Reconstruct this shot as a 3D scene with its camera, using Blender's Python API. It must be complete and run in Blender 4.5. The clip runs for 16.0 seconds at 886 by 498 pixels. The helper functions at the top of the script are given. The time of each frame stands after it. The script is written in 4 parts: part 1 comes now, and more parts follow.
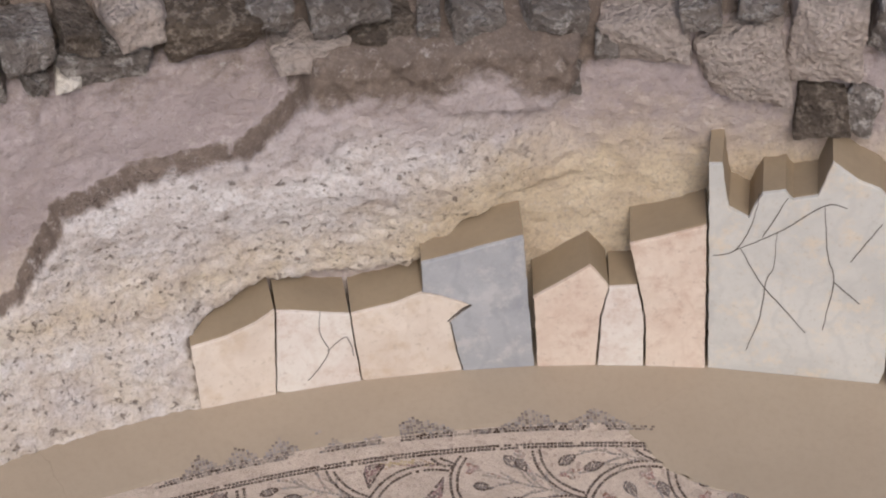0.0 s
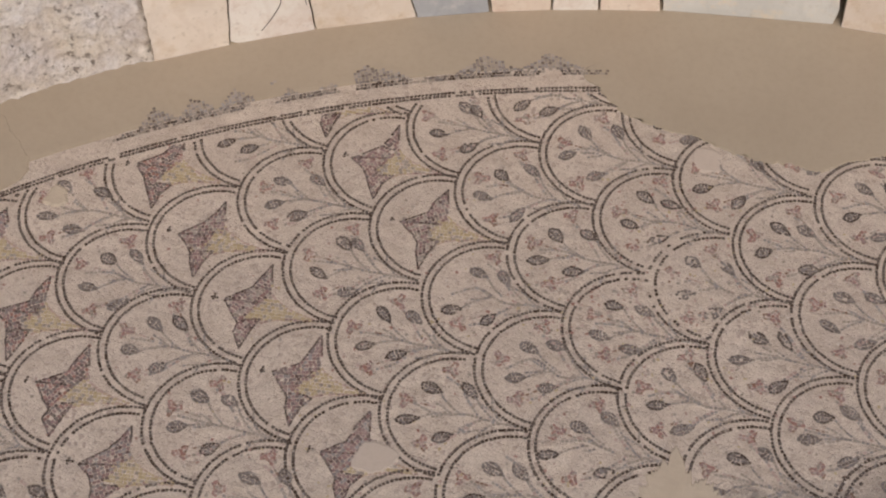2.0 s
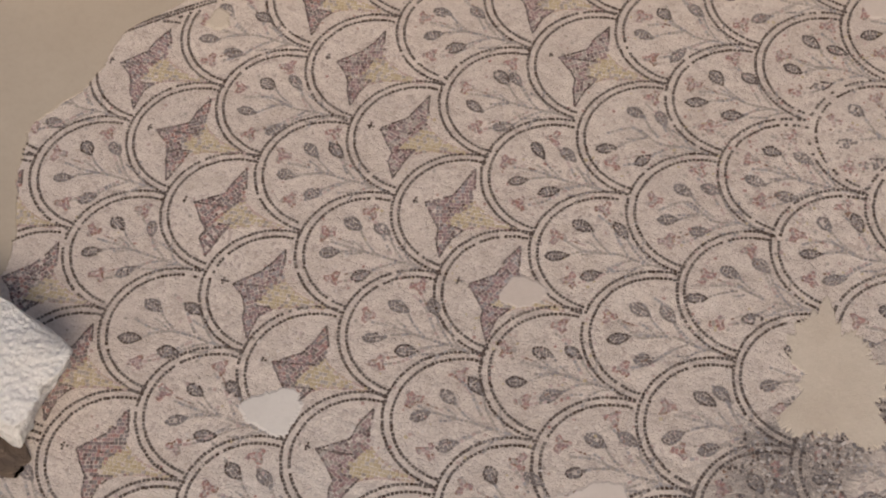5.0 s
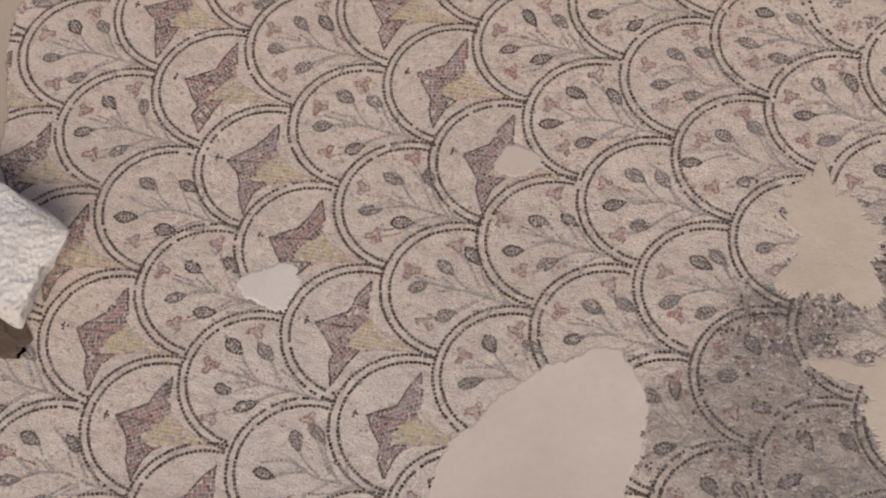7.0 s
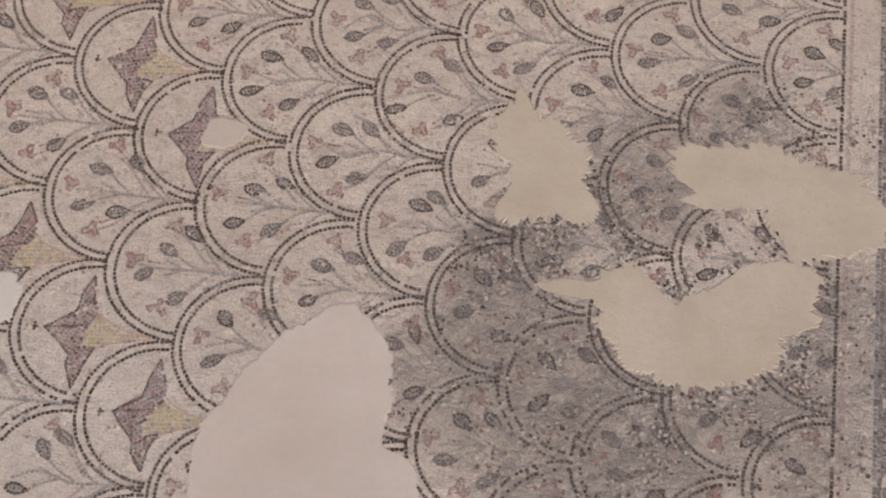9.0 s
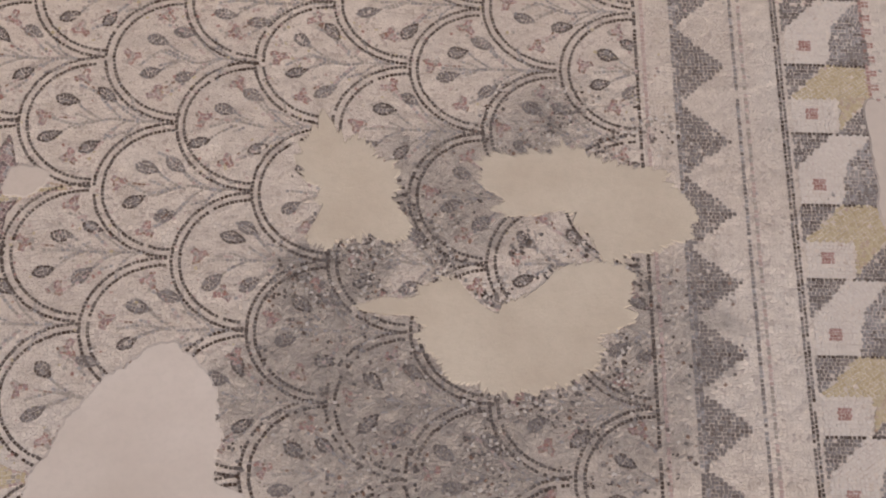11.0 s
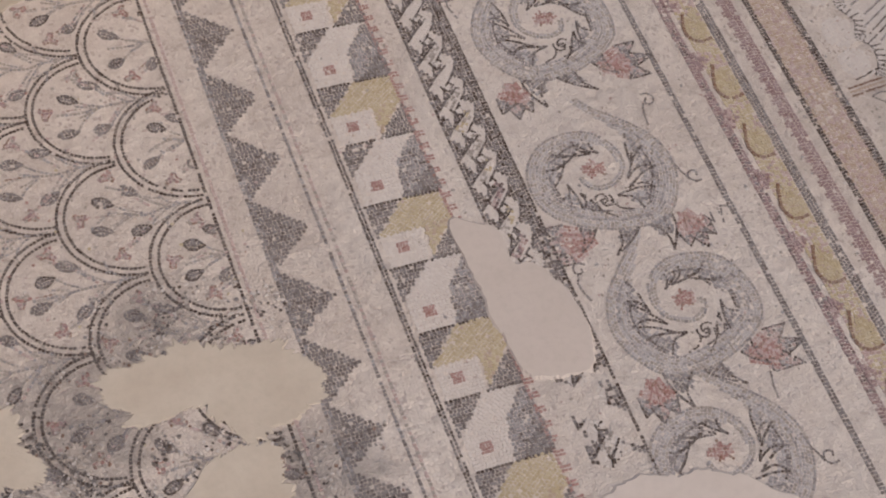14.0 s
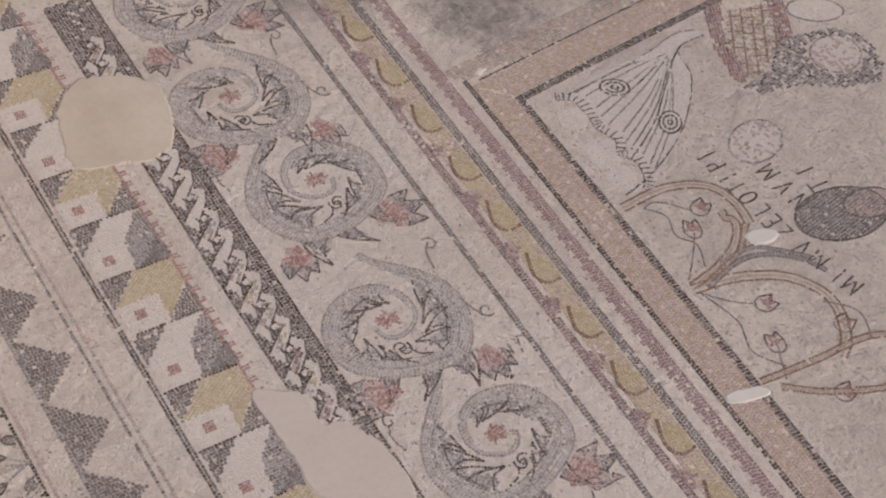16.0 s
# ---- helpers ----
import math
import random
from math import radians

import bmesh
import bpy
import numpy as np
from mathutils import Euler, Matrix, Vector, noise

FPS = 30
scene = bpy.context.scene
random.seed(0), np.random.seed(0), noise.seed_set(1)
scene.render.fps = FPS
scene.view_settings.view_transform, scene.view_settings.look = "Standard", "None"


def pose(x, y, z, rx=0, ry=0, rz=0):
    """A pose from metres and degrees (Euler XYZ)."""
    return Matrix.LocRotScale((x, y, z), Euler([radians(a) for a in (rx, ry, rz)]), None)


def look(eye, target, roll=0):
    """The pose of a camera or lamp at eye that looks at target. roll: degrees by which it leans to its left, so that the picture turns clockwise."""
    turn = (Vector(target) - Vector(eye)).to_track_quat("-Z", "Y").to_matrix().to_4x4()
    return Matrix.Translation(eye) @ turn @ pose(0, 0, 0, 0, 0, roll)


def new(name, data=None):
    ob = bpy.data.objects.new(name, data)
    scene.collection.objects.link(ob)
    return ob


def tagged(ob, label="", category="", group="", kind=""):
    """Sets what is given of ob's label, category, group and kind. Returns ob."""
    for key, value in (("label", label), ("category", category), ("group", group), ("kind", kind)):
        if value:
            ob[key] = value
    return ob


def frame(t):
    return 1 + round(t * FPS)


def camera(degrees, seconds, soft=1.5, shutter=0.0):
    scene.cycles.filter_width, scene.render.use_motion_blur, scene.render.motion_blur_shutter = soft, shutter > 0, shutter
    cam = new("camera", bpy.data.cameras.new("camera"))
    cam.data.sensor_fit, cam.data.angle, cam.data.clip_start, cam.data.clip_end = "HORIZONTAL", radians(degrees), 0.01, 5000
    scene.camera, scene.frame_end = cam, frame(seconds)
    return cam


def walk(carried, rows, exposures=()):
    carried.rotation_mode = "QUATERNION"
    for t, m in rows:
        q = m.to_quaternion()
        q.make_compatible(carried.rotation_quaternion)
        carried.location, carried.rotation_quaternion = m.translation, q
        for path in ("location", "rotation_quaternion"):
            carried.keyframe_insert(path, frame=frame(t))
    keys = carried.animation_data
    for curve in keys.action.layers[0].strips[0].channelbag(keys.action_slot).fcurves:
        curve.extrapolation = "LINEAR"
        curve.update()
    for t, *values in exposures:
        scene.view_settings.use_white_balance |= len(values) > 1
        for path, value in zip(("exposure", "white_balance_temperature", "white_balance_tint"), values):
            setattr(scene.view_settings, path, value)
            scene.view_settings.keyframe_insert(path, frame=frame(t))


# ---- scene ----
from mathutils.geometry import tessellate_polygon

# The camera: held over the floor by hand and turned: seconds, then tilt, lean and heading in degrees.
PATH = [
    (0, 46.881, 1.571, 17.074),
    (0.5, 43.449, 1.372, 16.628),
    (1, 39.95, 1.046, 16.184),
    (1.5, 36.896, 1.046, 15.755),
    (2, 34.967, 1.083, 15.339),
    (2.5, 32.441, 1.039, 15.111),
    (3, 30.655, 1.123, 15.486),
    (3.5, 29.994, 1.393, 16.691),
    (4, 29.844, 2.332, 18.265),
    (4.5, 29.906, 3.3, 19.369),
    (4.7, 29.905, 3.914, 20.018),
    (6.8, 25.914, 5.097, 20.418),
    (7, 25.157, 4.678, 18.818),
    (7.5, 23.961, 3.835, 15.72),
    (8, 23.437, 2.723, 12.197),
    (8.5, 23.324, 1.393, 8.801),
    (9, 23.361, -0.13, 6.778),
    (9.2, 23.37, -0.56, 6.068),
    (11.3, 24.926, -4.434, -1.467),
    (11.5, 25.738, -4.851, -2.244),
    (12, 26.824, -5.443, -4.451),
    (12.5, 27.896, -6.044, -7.748),
    (13, 29.17, -6.668, -12.091),
    (13.5, 30.96, -6.849, -16.335),
    (14, 32.362, -7.518, -20.73),
    (14.5, 33.651, -8.125, -24.499),
    (15, 35.16, -8.25, -26.823),
    (15.5, 37.598, -8.467, -29.904),
    (16, 39.213, -7.998, -31.977),
]
cam = camera(29.3, 16.0, 2.1)
walk(cam, [(t, pose(0.0, 0.0, 4.0, rx, ry, rz)) for t, rx, ry, rz in PATH],
     [(0.0, -0.26, 6200, 9), (1.0, -0.40, 6600, 7), (2.4, -0.34, 6620, 8), (4.5, -0.18, 6580, 8), (7.0, -0.14, 6520, 9), (9.0, -0.13, 6480, 9), (12.5, -0.13, 6380, 10), (16.0, -0.14, 6320, 10)])

# ---- daylight: soft, from the open side behind the viewer ----
world = bpy.data.worlds.new("sky")
scene.world = world
world.use_nodes = True
wn = world.node_tree
sky = wn.nodes.new("ShaderNodeTexSky")
sky.sky_type = "NISHITA"
sky.sun_disc = False
sky.sun_elevation = radians(45)
sky.sun_rotation = radians(155)
sky.dust_density = 4.0
wn.links.new(sky.outputs[0], wn.nodes["Background"].inputs[0])
wn.nodes["Background"].inputs[1].default_value = 0.13
sun = new("sun", bpy.data.lights.new("sun", "SUN"))
sun.data.energy = 1.85
sun.data.angle = radians(24)
sun.data.color = (1.0, 0.90, 0.81)
sun.matrix_world = look((3.4, -5.6, 8.2), (-0.2, 2.0, 0.0))

# ---- materials ----
FIELD_EDGE = 0.815
STAINS = [(0.02, 1.42, 0.32, 0.85), (0.34, 1.30, 0.30, 0.9), (0.70, 1.35, 0.24, 0.7), (0.28, 1.95, 0.24, 0.7), (0.55, 2.15, 0.20, 0.7), (0.85, 1.60, 0.22, 0.7), (0.00, 1.72, 0.18, 0.9),
          (0.2, 1.1, 0.25, 0.8), (2.95, 3.36, 0.26, 1.0), (3.35, 3.42, 0.26, 1.0), (2.45, 3.75, 0.28, 0.8), (3.5, 2.35, 0.95, 0.30), (3.3, 1.45, 0.6, 0.3)]
WASHES = [(2.0, 1.85, 0.55), (1.75, 2.45, 0.45), (2.35, 1.6, 0.35), (1.15, 1.55, 0.35), (1.35, 2.3, 0.3), (-1.0, 1.1, 0.5), (2.3, 1.4, 0.5), (2.1, 1.2, 0.4), (1.75, 1.5, 0.35), (2.0, 2.9, 0.4)]


def node(nt, kind, **values):
    n = nt.nodes.new(kind)
    for key, value in values.items():
        n.inputs[key].default_value = value
    return n


def blank(name, rough=0.8):
    m = bpy.data.materials.new(name)
    m.use_nodes = True
    nt = m.node_tree
    b = nt.nodes["Principled BSDF"]
    b.inputs["Roughness"].default_value = rough
    b.inputs["Specular IOR Level"].default_value = 0.25
    return m, nt, b


def mix(nt, fac, a, b, blend="MIX"):
    n = nt.nodes.new("ShaderNodeMix")
    n.data_type, n.blend_type = "RGBA", blend
    for sock, value in ((n.inputs[0], fac), (n.inputs[6], a), (n.inputs[7], b)):
        if isinstance(value, bpy.types.NodeSocket):
            nt.links.new(value, sock)
        else:
            sock.default_value = value if isinstance(value, (int, float)) else (*value, 1.0)
    return n.outputs[2]


def ramp(nt, fac, lo, hi):
    n = nt.nodes.new("ShaderNodeMapRange")
    n.inputs[1].default_value, n.inputs[2].default_value = lo, hi
    nt.links.new(fac, n.inputs[0])
    return n.outputs[0]


def noise_of(nt, scale, detail=4.0, rough=0.55, where=None):
    n = node(nt, "ShaderNodeTexNoise", Scale=scale, Detail=detail, Roughness=rough)
    nt.links.new(where if where is not None else nt.nodes.new("ShaderNodeNewGeometry").outputs["Position"], n.inputs["Vector"])
    return n.outputs[0]


def math_of(nt, op, a, b=0.0):
    n = nt.nodes.new("ShaderNodeMath")
    n.operation = op
    for sock, value in zip(n.inputs, (a, b)):
        if isinstance(value, bpy.types.NodeSocket):
            nt.links.new(value, sock)
        else:
            sock.default_value = value
    return n.outputs[0]


def bump(nt, b, height, strength, distance):
    n = node(nt, "ShaderNodeBump", Strength=strength, Distance=distance)
    nt.links.new(height, n.inputs["Height"])
    nt.links.new(n.outputs[0], b.inputs["Normal"])


def blots(nt, spots):
    """Old blots in the mosaic, burnt or bleached, with ragged edges."""
    where = nt.nodes.new("ShaderNodeNewGeometry").outputs["Position"]
    ragged = noise_of(nt, 5.0, 6.0, 0.7, where)
    total = None
    for x, y, r, weight in spots:
        d = nt.nodes.new("ShaderNodeVectorMath")
        d.operation = "DISTANCE"
        nt.links.new(where, d.inputs[0])
        d.inputs[1].default_value = (x, y, 0)
        rim = math_of(nt, "ADD", d.outputs["Value"], math_of(nt, "MULTIPLY", math_of(nt, "SUBTRACT", ragged, 0.5), 0.45))
        m = math_of(nt, "MULTIPLY", ramp(nt, rim, r * 1.1, r * 0.55), weight)
        total = m if total is None else math_of(nt, "MAXIMUM", total, m)
    return math_of(nt, "MULTIPLY", total, ramp(nt, noise_of(nt, 15.0, 6.0, 0.75, where), 0.28, 0.66))


def soot(nt):
    return blots(nt, STAINS)


def mosaic_bed():
    m, nt, b = blank("pale_tesserae", 0.72)
    where = nt.nodes.new("ShaderNodeNewGeometry").outputs["Position"]
    wob = nt.nodes.new("ShaderNodeVectorMath")
    wob.operation = "MULTIPLY_ADD"
    nz = node(nt, "ShaderNodeTexNoise", Scale=9.0, Detail=2.0)
    nt.links.new(where, nz.inputs["Vector"])
    nt.links.new(nz.outputs[1], wob.inputs[0])
    wob.inputs[1].default_value = (0.05, 0.05, 0.0)
    nt.links.new(where, wob.inputs[2])
    cells = node(nt, "ShaderNodeTexVoronoi", Scale=105.0, Randomness=0.55)
    gaps = node(nt, "ShaderNodeTexVoronoi", Scale=105.0, Randomness=0.55)
    gaps.feature = "DISTANCE_TO_EDGE"
    for v in (cells, gaps):
        nt.links.new(wob.outputs[0], v.inputs["Vector"])
    hue = nt.nodes.new("ShaderNodeSeparateColor")
    nt.links.new(cells.outputs["Color"], hue.inputs[0])
    tone = mix(nt, hue.outputs[0], (0.590, 0.490, 0.412), (0.665, 0.562, 0.48))
    tone = mix(nt, math_of(nt, "GREATER_THAN", hue.outputs[1], 0.92), tone, (0.43, 0.34, 0.295))
    tone = mix(nt, ramp(nt, noise_of(nt, 2.2, 5.0, 0.6, where), 0.35, 0.75), tone, (0.52, 0.432, 0.368))
    tone = mix(nt, math_of(nt, "MULTIPLY", ramp(nt, noise_of(nt, 14.0, 7.0, 0.75, where), 0.44, 0.70), 0.55), tone, (0.375, 0.295, 0.235))
    joint = ramp(nt, gaps.outputs["Distance"], 0.02, 0.09)
    tone = mix(nt, math_of(nt, "MULTIPLY", math_of(nt, "SUBTRACT", 1.0, joint), 0.13), tone, (0.36, 0.285, 0.23))
    tone = mix(nt, math_of(nt, "MULTIPLY", blots(nt, [(*w, 1.0) for w in WASHES]), 0.5), tone, (0.60, 0.53, 0.475))
    tone = mix(nt, math_of(nt, "MULTIPLY", ramp(nt, noise_of(nt, 38.0, 4.0, 0.7, where), 0.52, 0.72), 0.2), tone, (0.40, 0.315, 0.27))
    tone = mix(nt, math_of(nt, "MULTIPLY", soot(nt), 0.74), tone, (0.185, 0.158, 0.145))
    specks = math_of(nt, "GREATER_THAN", noise_of(nt, 55.0, 3.0, 0.6, where), 0.71)
    tone = mix(nt, math_of(nt, "MULTIPLY", specks, 0.6), tone, (0.68, 0.60, 0.52))
    nt.links.new(tone, b.inputs["Base Color"])
    h = math_of(nt, "ADD", math_of(nt, "MULTIPLY", joint, 0.35), math_of(nt, "MULTIPLY", noise_of(nt, 24.0, 4.0, 0.5, where), 2.3))
    h = math_of(nt, "ADD", h, math_of(nt, "MULTIPLY", math_of(nt, "MULTIPLY", soot(nt), noise_of(nt, 45.0, 5.0, 0.7, where)), 5.0))
    bump(nt, b, h, 0.85, 0.0065)
    return m


def tessera(name, colour, spread=0.25):
    """Small cut stones of one colour: each with its own tone, worn and dusty."""
    m, nt, b = blank(name, 0.8)
    b.inputs["Specular IOR Level"].default_value = 0.12
    geo = nt.nodes.new("ShaderNodeNewGeometry")
    light = tuple(c + (0.55 - c) * spread for c in colour)
    dark = tuple(c * (1 - spread) for c in colour)
    tone = mix(nt, geo.outputs["Random Per Island"], dark, light)
    dust = ramp(nt, noise_of(nt, 11.0, 6.0, 0.7, geo.outputs["Position"]), 0.5, 0.95)
    tone = mix(nt, math_of(nt, "MULTIPLY", dust, 0.6), tone, (0.45, 0.375, 0.32))
    tone = mix(nt, math_of(nt, "MULTIPLY", soot(nt), 0.45), tone, (0.11, 0.10, 0.10))
    nt.links.new(tone, b.inputs["Base Color"])
    bump(nt, b, noise_of(nt, 260.0, 3.0, 0.6, geo.outputs["Position"]), 0.3, 0.001)
    return m


def mortar(name, colour, dark, rough=0.85, grain=0.25, broad=2.0):
    m, nt, b = blank(name, rough)
    where = nt.nodes.new("ShaderNodeNewGeometry").outputs["Position"]
    tone = mix(nt, ramp(nt, noise_of(nt, broad, 5.0, 0.6, where), 0.35, 0.7), colour, dark)
    tone = mix(nt, math_of(nt, "MULTIPLY", ramp(nt, noise_of(nt, 45.0, 5.0, 0.7, where), 0.45, 0.75), 0.3), tone, tuple(c * 0.72 for c in colour))
    nt.links.new(tone, b.inputs["Base Color"])
    bump(nt, b, math_of(nt, "ADD", noise_of(nt, 160.0, 4.0, 0.7, where), math_of(nt, "MULTIPLY", noise_of(nt, 12.0, 4.0, 0.6, where), 1.5)), grain, 0.003)
    return m


def marble(name, colour, vein, stain, strength=0.5):
    m, nt, b = blank(name, 0.5)
    where = nt.nodes.new("ShaderNodeNewGeometry").outputs["Position"]
    tone = mix(nt, ramp(nt, noise_of(nt, 5.0, 6.0, 0.65, where), 0.3, 0.7), colour, vein)
    tone = mix(nt, math_of(nt, "MULTIPLY", ramp(nt, noise_of(nt, 11.0, 9.0, 0.75, where), 0.50, 0.62), strength), tone, stain)
    tone = mix(nt, math_of(nt, "MULTIPLY", ramp(nt, noise_of(nt, 2.6, 6.0, 0.7, where), 0.45, 0.62), 0.5), tone, tuple(min(0.8, c * 1.18) for c in colour))
    tone = mix(nt, math_of(nt, "MULTIPLY", ramp(nt, noise_of(nt, 48.0, 6.0, 0.75, where), 0.56, 0.68), 0.4), tone, tuple(c * 0.62 for c in stain))
    lines = node(nt, "ShaderNodeTexWave", Scale=3.0, Distortion=14.0, Detail=5.0)
    nt.links.new(where, lines.inputs["Vector"])
    tone = mix(nt, math_of(nt, "MULTIPLY", ramp(nt, lines.outputs[1], 0.85, 1.0), 0.35), tone, vein)
    nt.links.new(tone, b.inputs["Base Color"])
    bump(nt, b, noise_of(nt, 55.0, 6.0, 0.7, where), 0.4, 0.005)
    return m


def rubble(name, colour, other, crust, own=0.6, relief=0.045):
    m, nt, b = blank(name, 0.9)
    geo = nt.nodes.new("ShaderNodeNewGeometry")
    where = geo.outputs["Position"]
    tone = mix(nt, ramp(nt, noise_of(nt, 7.0, 7.0, 0.7, where), 0.35, 0.65), colour, other)
    tone = mix(nt, ramp(nt, noise_of(nt, 26.0, 8.0, 0.75, where), 0.50, 0.60), tone, crust)
    info = nt.nodes.new("ShaderNodeObjectInfo")
    tone = mix(nt, math_of(nt, "MULTIPLY", info.outputs["Random"], own), tone, (0.16, 0.135, 0.12))
    pits = node(nt, "ShaderNodeTexVoronoi", Scale=60.0)
    nt.links.new(where, pits.inputs["Vector"])
    nt.links.new(tone, b.inputs["Base Color"])
    bump(nt, b, math_of(nt, "ADD", noise_of(nt, 22.0, 9.0, 0.75, where), math_of(nt, "MULTIPLY", pits.outputs["Distance"], 0.5)), 1.0, relief)
    return m


def wall_plaster():
    """Old lime plaster and core mortar of the apse: lilac-grey above with its shade put into the colour, chalky below,
    yellower low down and to the right.
    """
    m, nt, b = blank("old_lime_plaster", 0.9)
    geo = nt.nodes.new("ShaderNodeNewGeometry")
    where = geo.outputs["Position"]
    att = nt.nodes.new("ShaderNodeAttribute")
    att.attribute_name = "layer"
    lay = nt.nodes.new("ShaderNodeSeparateColor")
    nt.links.new(att.outputs["Color"], lay.inputs[0])
    tone = mix(nt, ramp(nt, noise_of(nt, 3.0, 6.0, 0.6, where), 0.3, 0.7), (0.52, 0.450, 0.462), (0.43, 0.362, 0.362))
    chalk = mix(nt, ramp(nt, noise_of(nt, 4.5, 7.0, 0.7, where), 0.38, 0.62), (0.79, 0.75, 0.755), (0.68, 0.615, 0.60))
    tone = mix(nt, lay.outputs[0], tone, chalk)
    ochre = mix(nt, ramp(nt, noise_of(nt, 6.0, 6.0, 0.65, where), 0.35, 0.65), (0.73, 0.62, 0.465), (0.65, 0.53, 0.38))
    ragged = math_of(nt, "ADD", lay.outputs[1], math_of(nt, "MULTIPLY", math_of(nt, "SUBTRACT", noise_of(nt, 7.0, 6.0, 0.7, where), 0.5), 0.9))
    tone = mix(nt, ramp(nt, ragged, 0.3, 0.8), tone, ochre)
    # Third channel: dark crust and earth, plus shade painted into gaps behind the stones.
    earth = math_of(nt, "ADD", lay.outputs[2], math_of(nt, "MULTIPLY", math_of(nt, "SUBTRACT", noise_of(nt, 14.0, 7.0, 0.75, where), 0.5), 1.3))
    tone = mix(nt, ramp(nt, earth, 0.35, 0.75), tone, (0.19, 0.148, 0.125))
    tone = mix(nt, math_of(nt, "MULTIPLY", ramp(nt, noise_of(nt, 34.0, 7.0, 0.8, where), 0.55, 0.63), 0.35), tone, (0.33, 0.265, 0.235))
    tone = mix(nt, math_of(nt, "MULTIPLY", ramp(nt, noise_of(nt, 21.0, 7.0, 0.8, where), 0.56, 0.66), 0.5), tone, (0.70, 0.65, 0.63))
    pits = math_of(nt, "MAXIMUM", ramp(nt, noise_of(nt, 30.0, 4.0, 0.65, where), 0.62, 0.67), ramp(nt, noise_of(nt, 68.0, 3.0, 0.6, where), 0.645, 0.70))
    blotch = ramp(nt, noise_of(nt, 9.0, 6.0, 0.75, where), 0.50, 0.68)
    tone = mix(nt, math_of(nt, "MULTIPLY", blotch, 0.35), tone, (0.42, 0.34, 0.28))
    pits = math_of(nt, "MULTIPLY", pits, ramp(nt, math_of(nt, "ADD", lay.outputs[0], math_of(nt, "SUBTRACT", noise_of(nt, 2.5, 3.0, 0.5, where), 0.62)), 0.0, 0.7))
    tone = mix(nt, math_of(nt, "MULTIPLY", pits, 0.7), tone, (0.26, 0.20, 0.17))
    tone = mix(nt, math_of(nt, "MULTIPLY", ramp(nt, noise_of(nt, 80.0, 5.0, 0.7, where), 0.5, 0.68), 0.5), tone, (0.34, 0.27, 0.23))
    nt.links.new(tone, b.inputs["Base Color"])
    h = math_of(nt, "SUBTRACT", math_of(nt, "ADD", noise_of(nt, 18.0, 8.0, 0.7, where), math_of(nt, "MULTIPLY", noise_of(nt, 90.0, 5.0, 0.7, where), 0.4)), pits)
    bump(nt, b, h, 1.0, 0.020)
    return m


def crack_dark():
    m, nt, b = blank("crack_shadow", 0.95)
    b.inputs["Base Color"].default_value = (0.10, 0.085, 0.075, 1)
    return m


BED = mosaic_bed()
BLACK = tessera("black_tesserae", (0.066, 0.040, 0.028), 0.13)
GREY = tessera("grey_tesserae", (0.158, 0.122, 0.107), 0.2)
ASH = tessera("ash_tesserae", (0.26, 0.222, 0.21), 0.2)
PURPLE = tessera("purple_tesserae", (0.145, 0.092, 0.083), 0.2)
OCHRE = tessera("ochre_tesserae", (0.455, 0.355, 0.215), 0.14)
RED = tessera("red_tesserae", (0.33, 0.17, 0.14), 0.15)
PINK = tessera("pink_tesserae", (0.43, 0.30, 0.265), 0.15)
WHITE = tessera("white_tesserae", (0.58, 0.50, 0.44), 0.1)
HAZE = tessera("pale_grey_tesserae", (0.405, 0.355, 0.335), 0.16)
STEM = tessera("pale_stem_tesserae", (0.325, 0.268, 0.226), 0.15)
UMBER = tessera("umber_tesserae", (0.215, 0.115, 0.072), 0.16)
MAUVE = tessera("mauve_tesserae", (0.275, 0.168, 0.155), 0.16)
ORANGE = tessera("orange_tesserae", (0.43, 0.31, 0.225), 0.16)
TAN = mortar("tan_repair_mortar", (0.395, 0.325, 0.25), (0.345, 0.28, 0.212), 0.8, 0.3, 1.4)
CREAM = mortar("cream_fill_mortar", (0.515, 0.432, 0.343), (0.435, 0.352, 0.272), 0.75, 0.5, 5.0)
BLUSH = mortar("blush_fill_mortar", (0.565, 0.478, 0.415), (0.485, 0.402, 0.340), 0.36, 0.22, 3.2)
ROSY = mortar("rosy_fill_mortar", (0.505, 0.42, 0.36), (0.47, 0.39, 0.33), 0.6, 0.3, 4.0)
LIME = mortar("white_lime_fill", (0.57, 0.51, 0.455), (0.52, 0.46, 0.41), 0.7, 0.2, 6.0)
# Darker than the tan mortar: shade on the beds' tops is in the colour.
BACKING = mortar("backing_mortar", (0.33, 0.26, 0.18), (0.28, 0.22, 0.155), 0.9, 0.3, 5.0)
EARTH = mortar("bare_earth", (0.26, 0.21, 0.16), (0.20, 0.16, 0.125), 0.95, 0.6, 3.0)
UNDER_SHADE = mortar("under_shade", (0.10, 0.07, 0.05), (0.07, 0.05, 0.04), 0.95, 0.8, 9.0)
CHALK = rubble("chalk_stone", (0.80, 0.74, 0.68), (0.74, 0.67, 0.60), (0.76, 0.70, 0.64), 0.0, 0.02)
LIMESTONE = rubble("grey_limestone", (0.42, 0.375, 0.355), (0.20, 0.165, 0.145), (0.66, 0.615, 0.59), 0.55)
ROSE_STONE = rubble("rose_limestone", (0.70, 0.60, 0.55), (0.60, 0.505, 0.455), (0.50, 0.42, 0.37), 0.1)
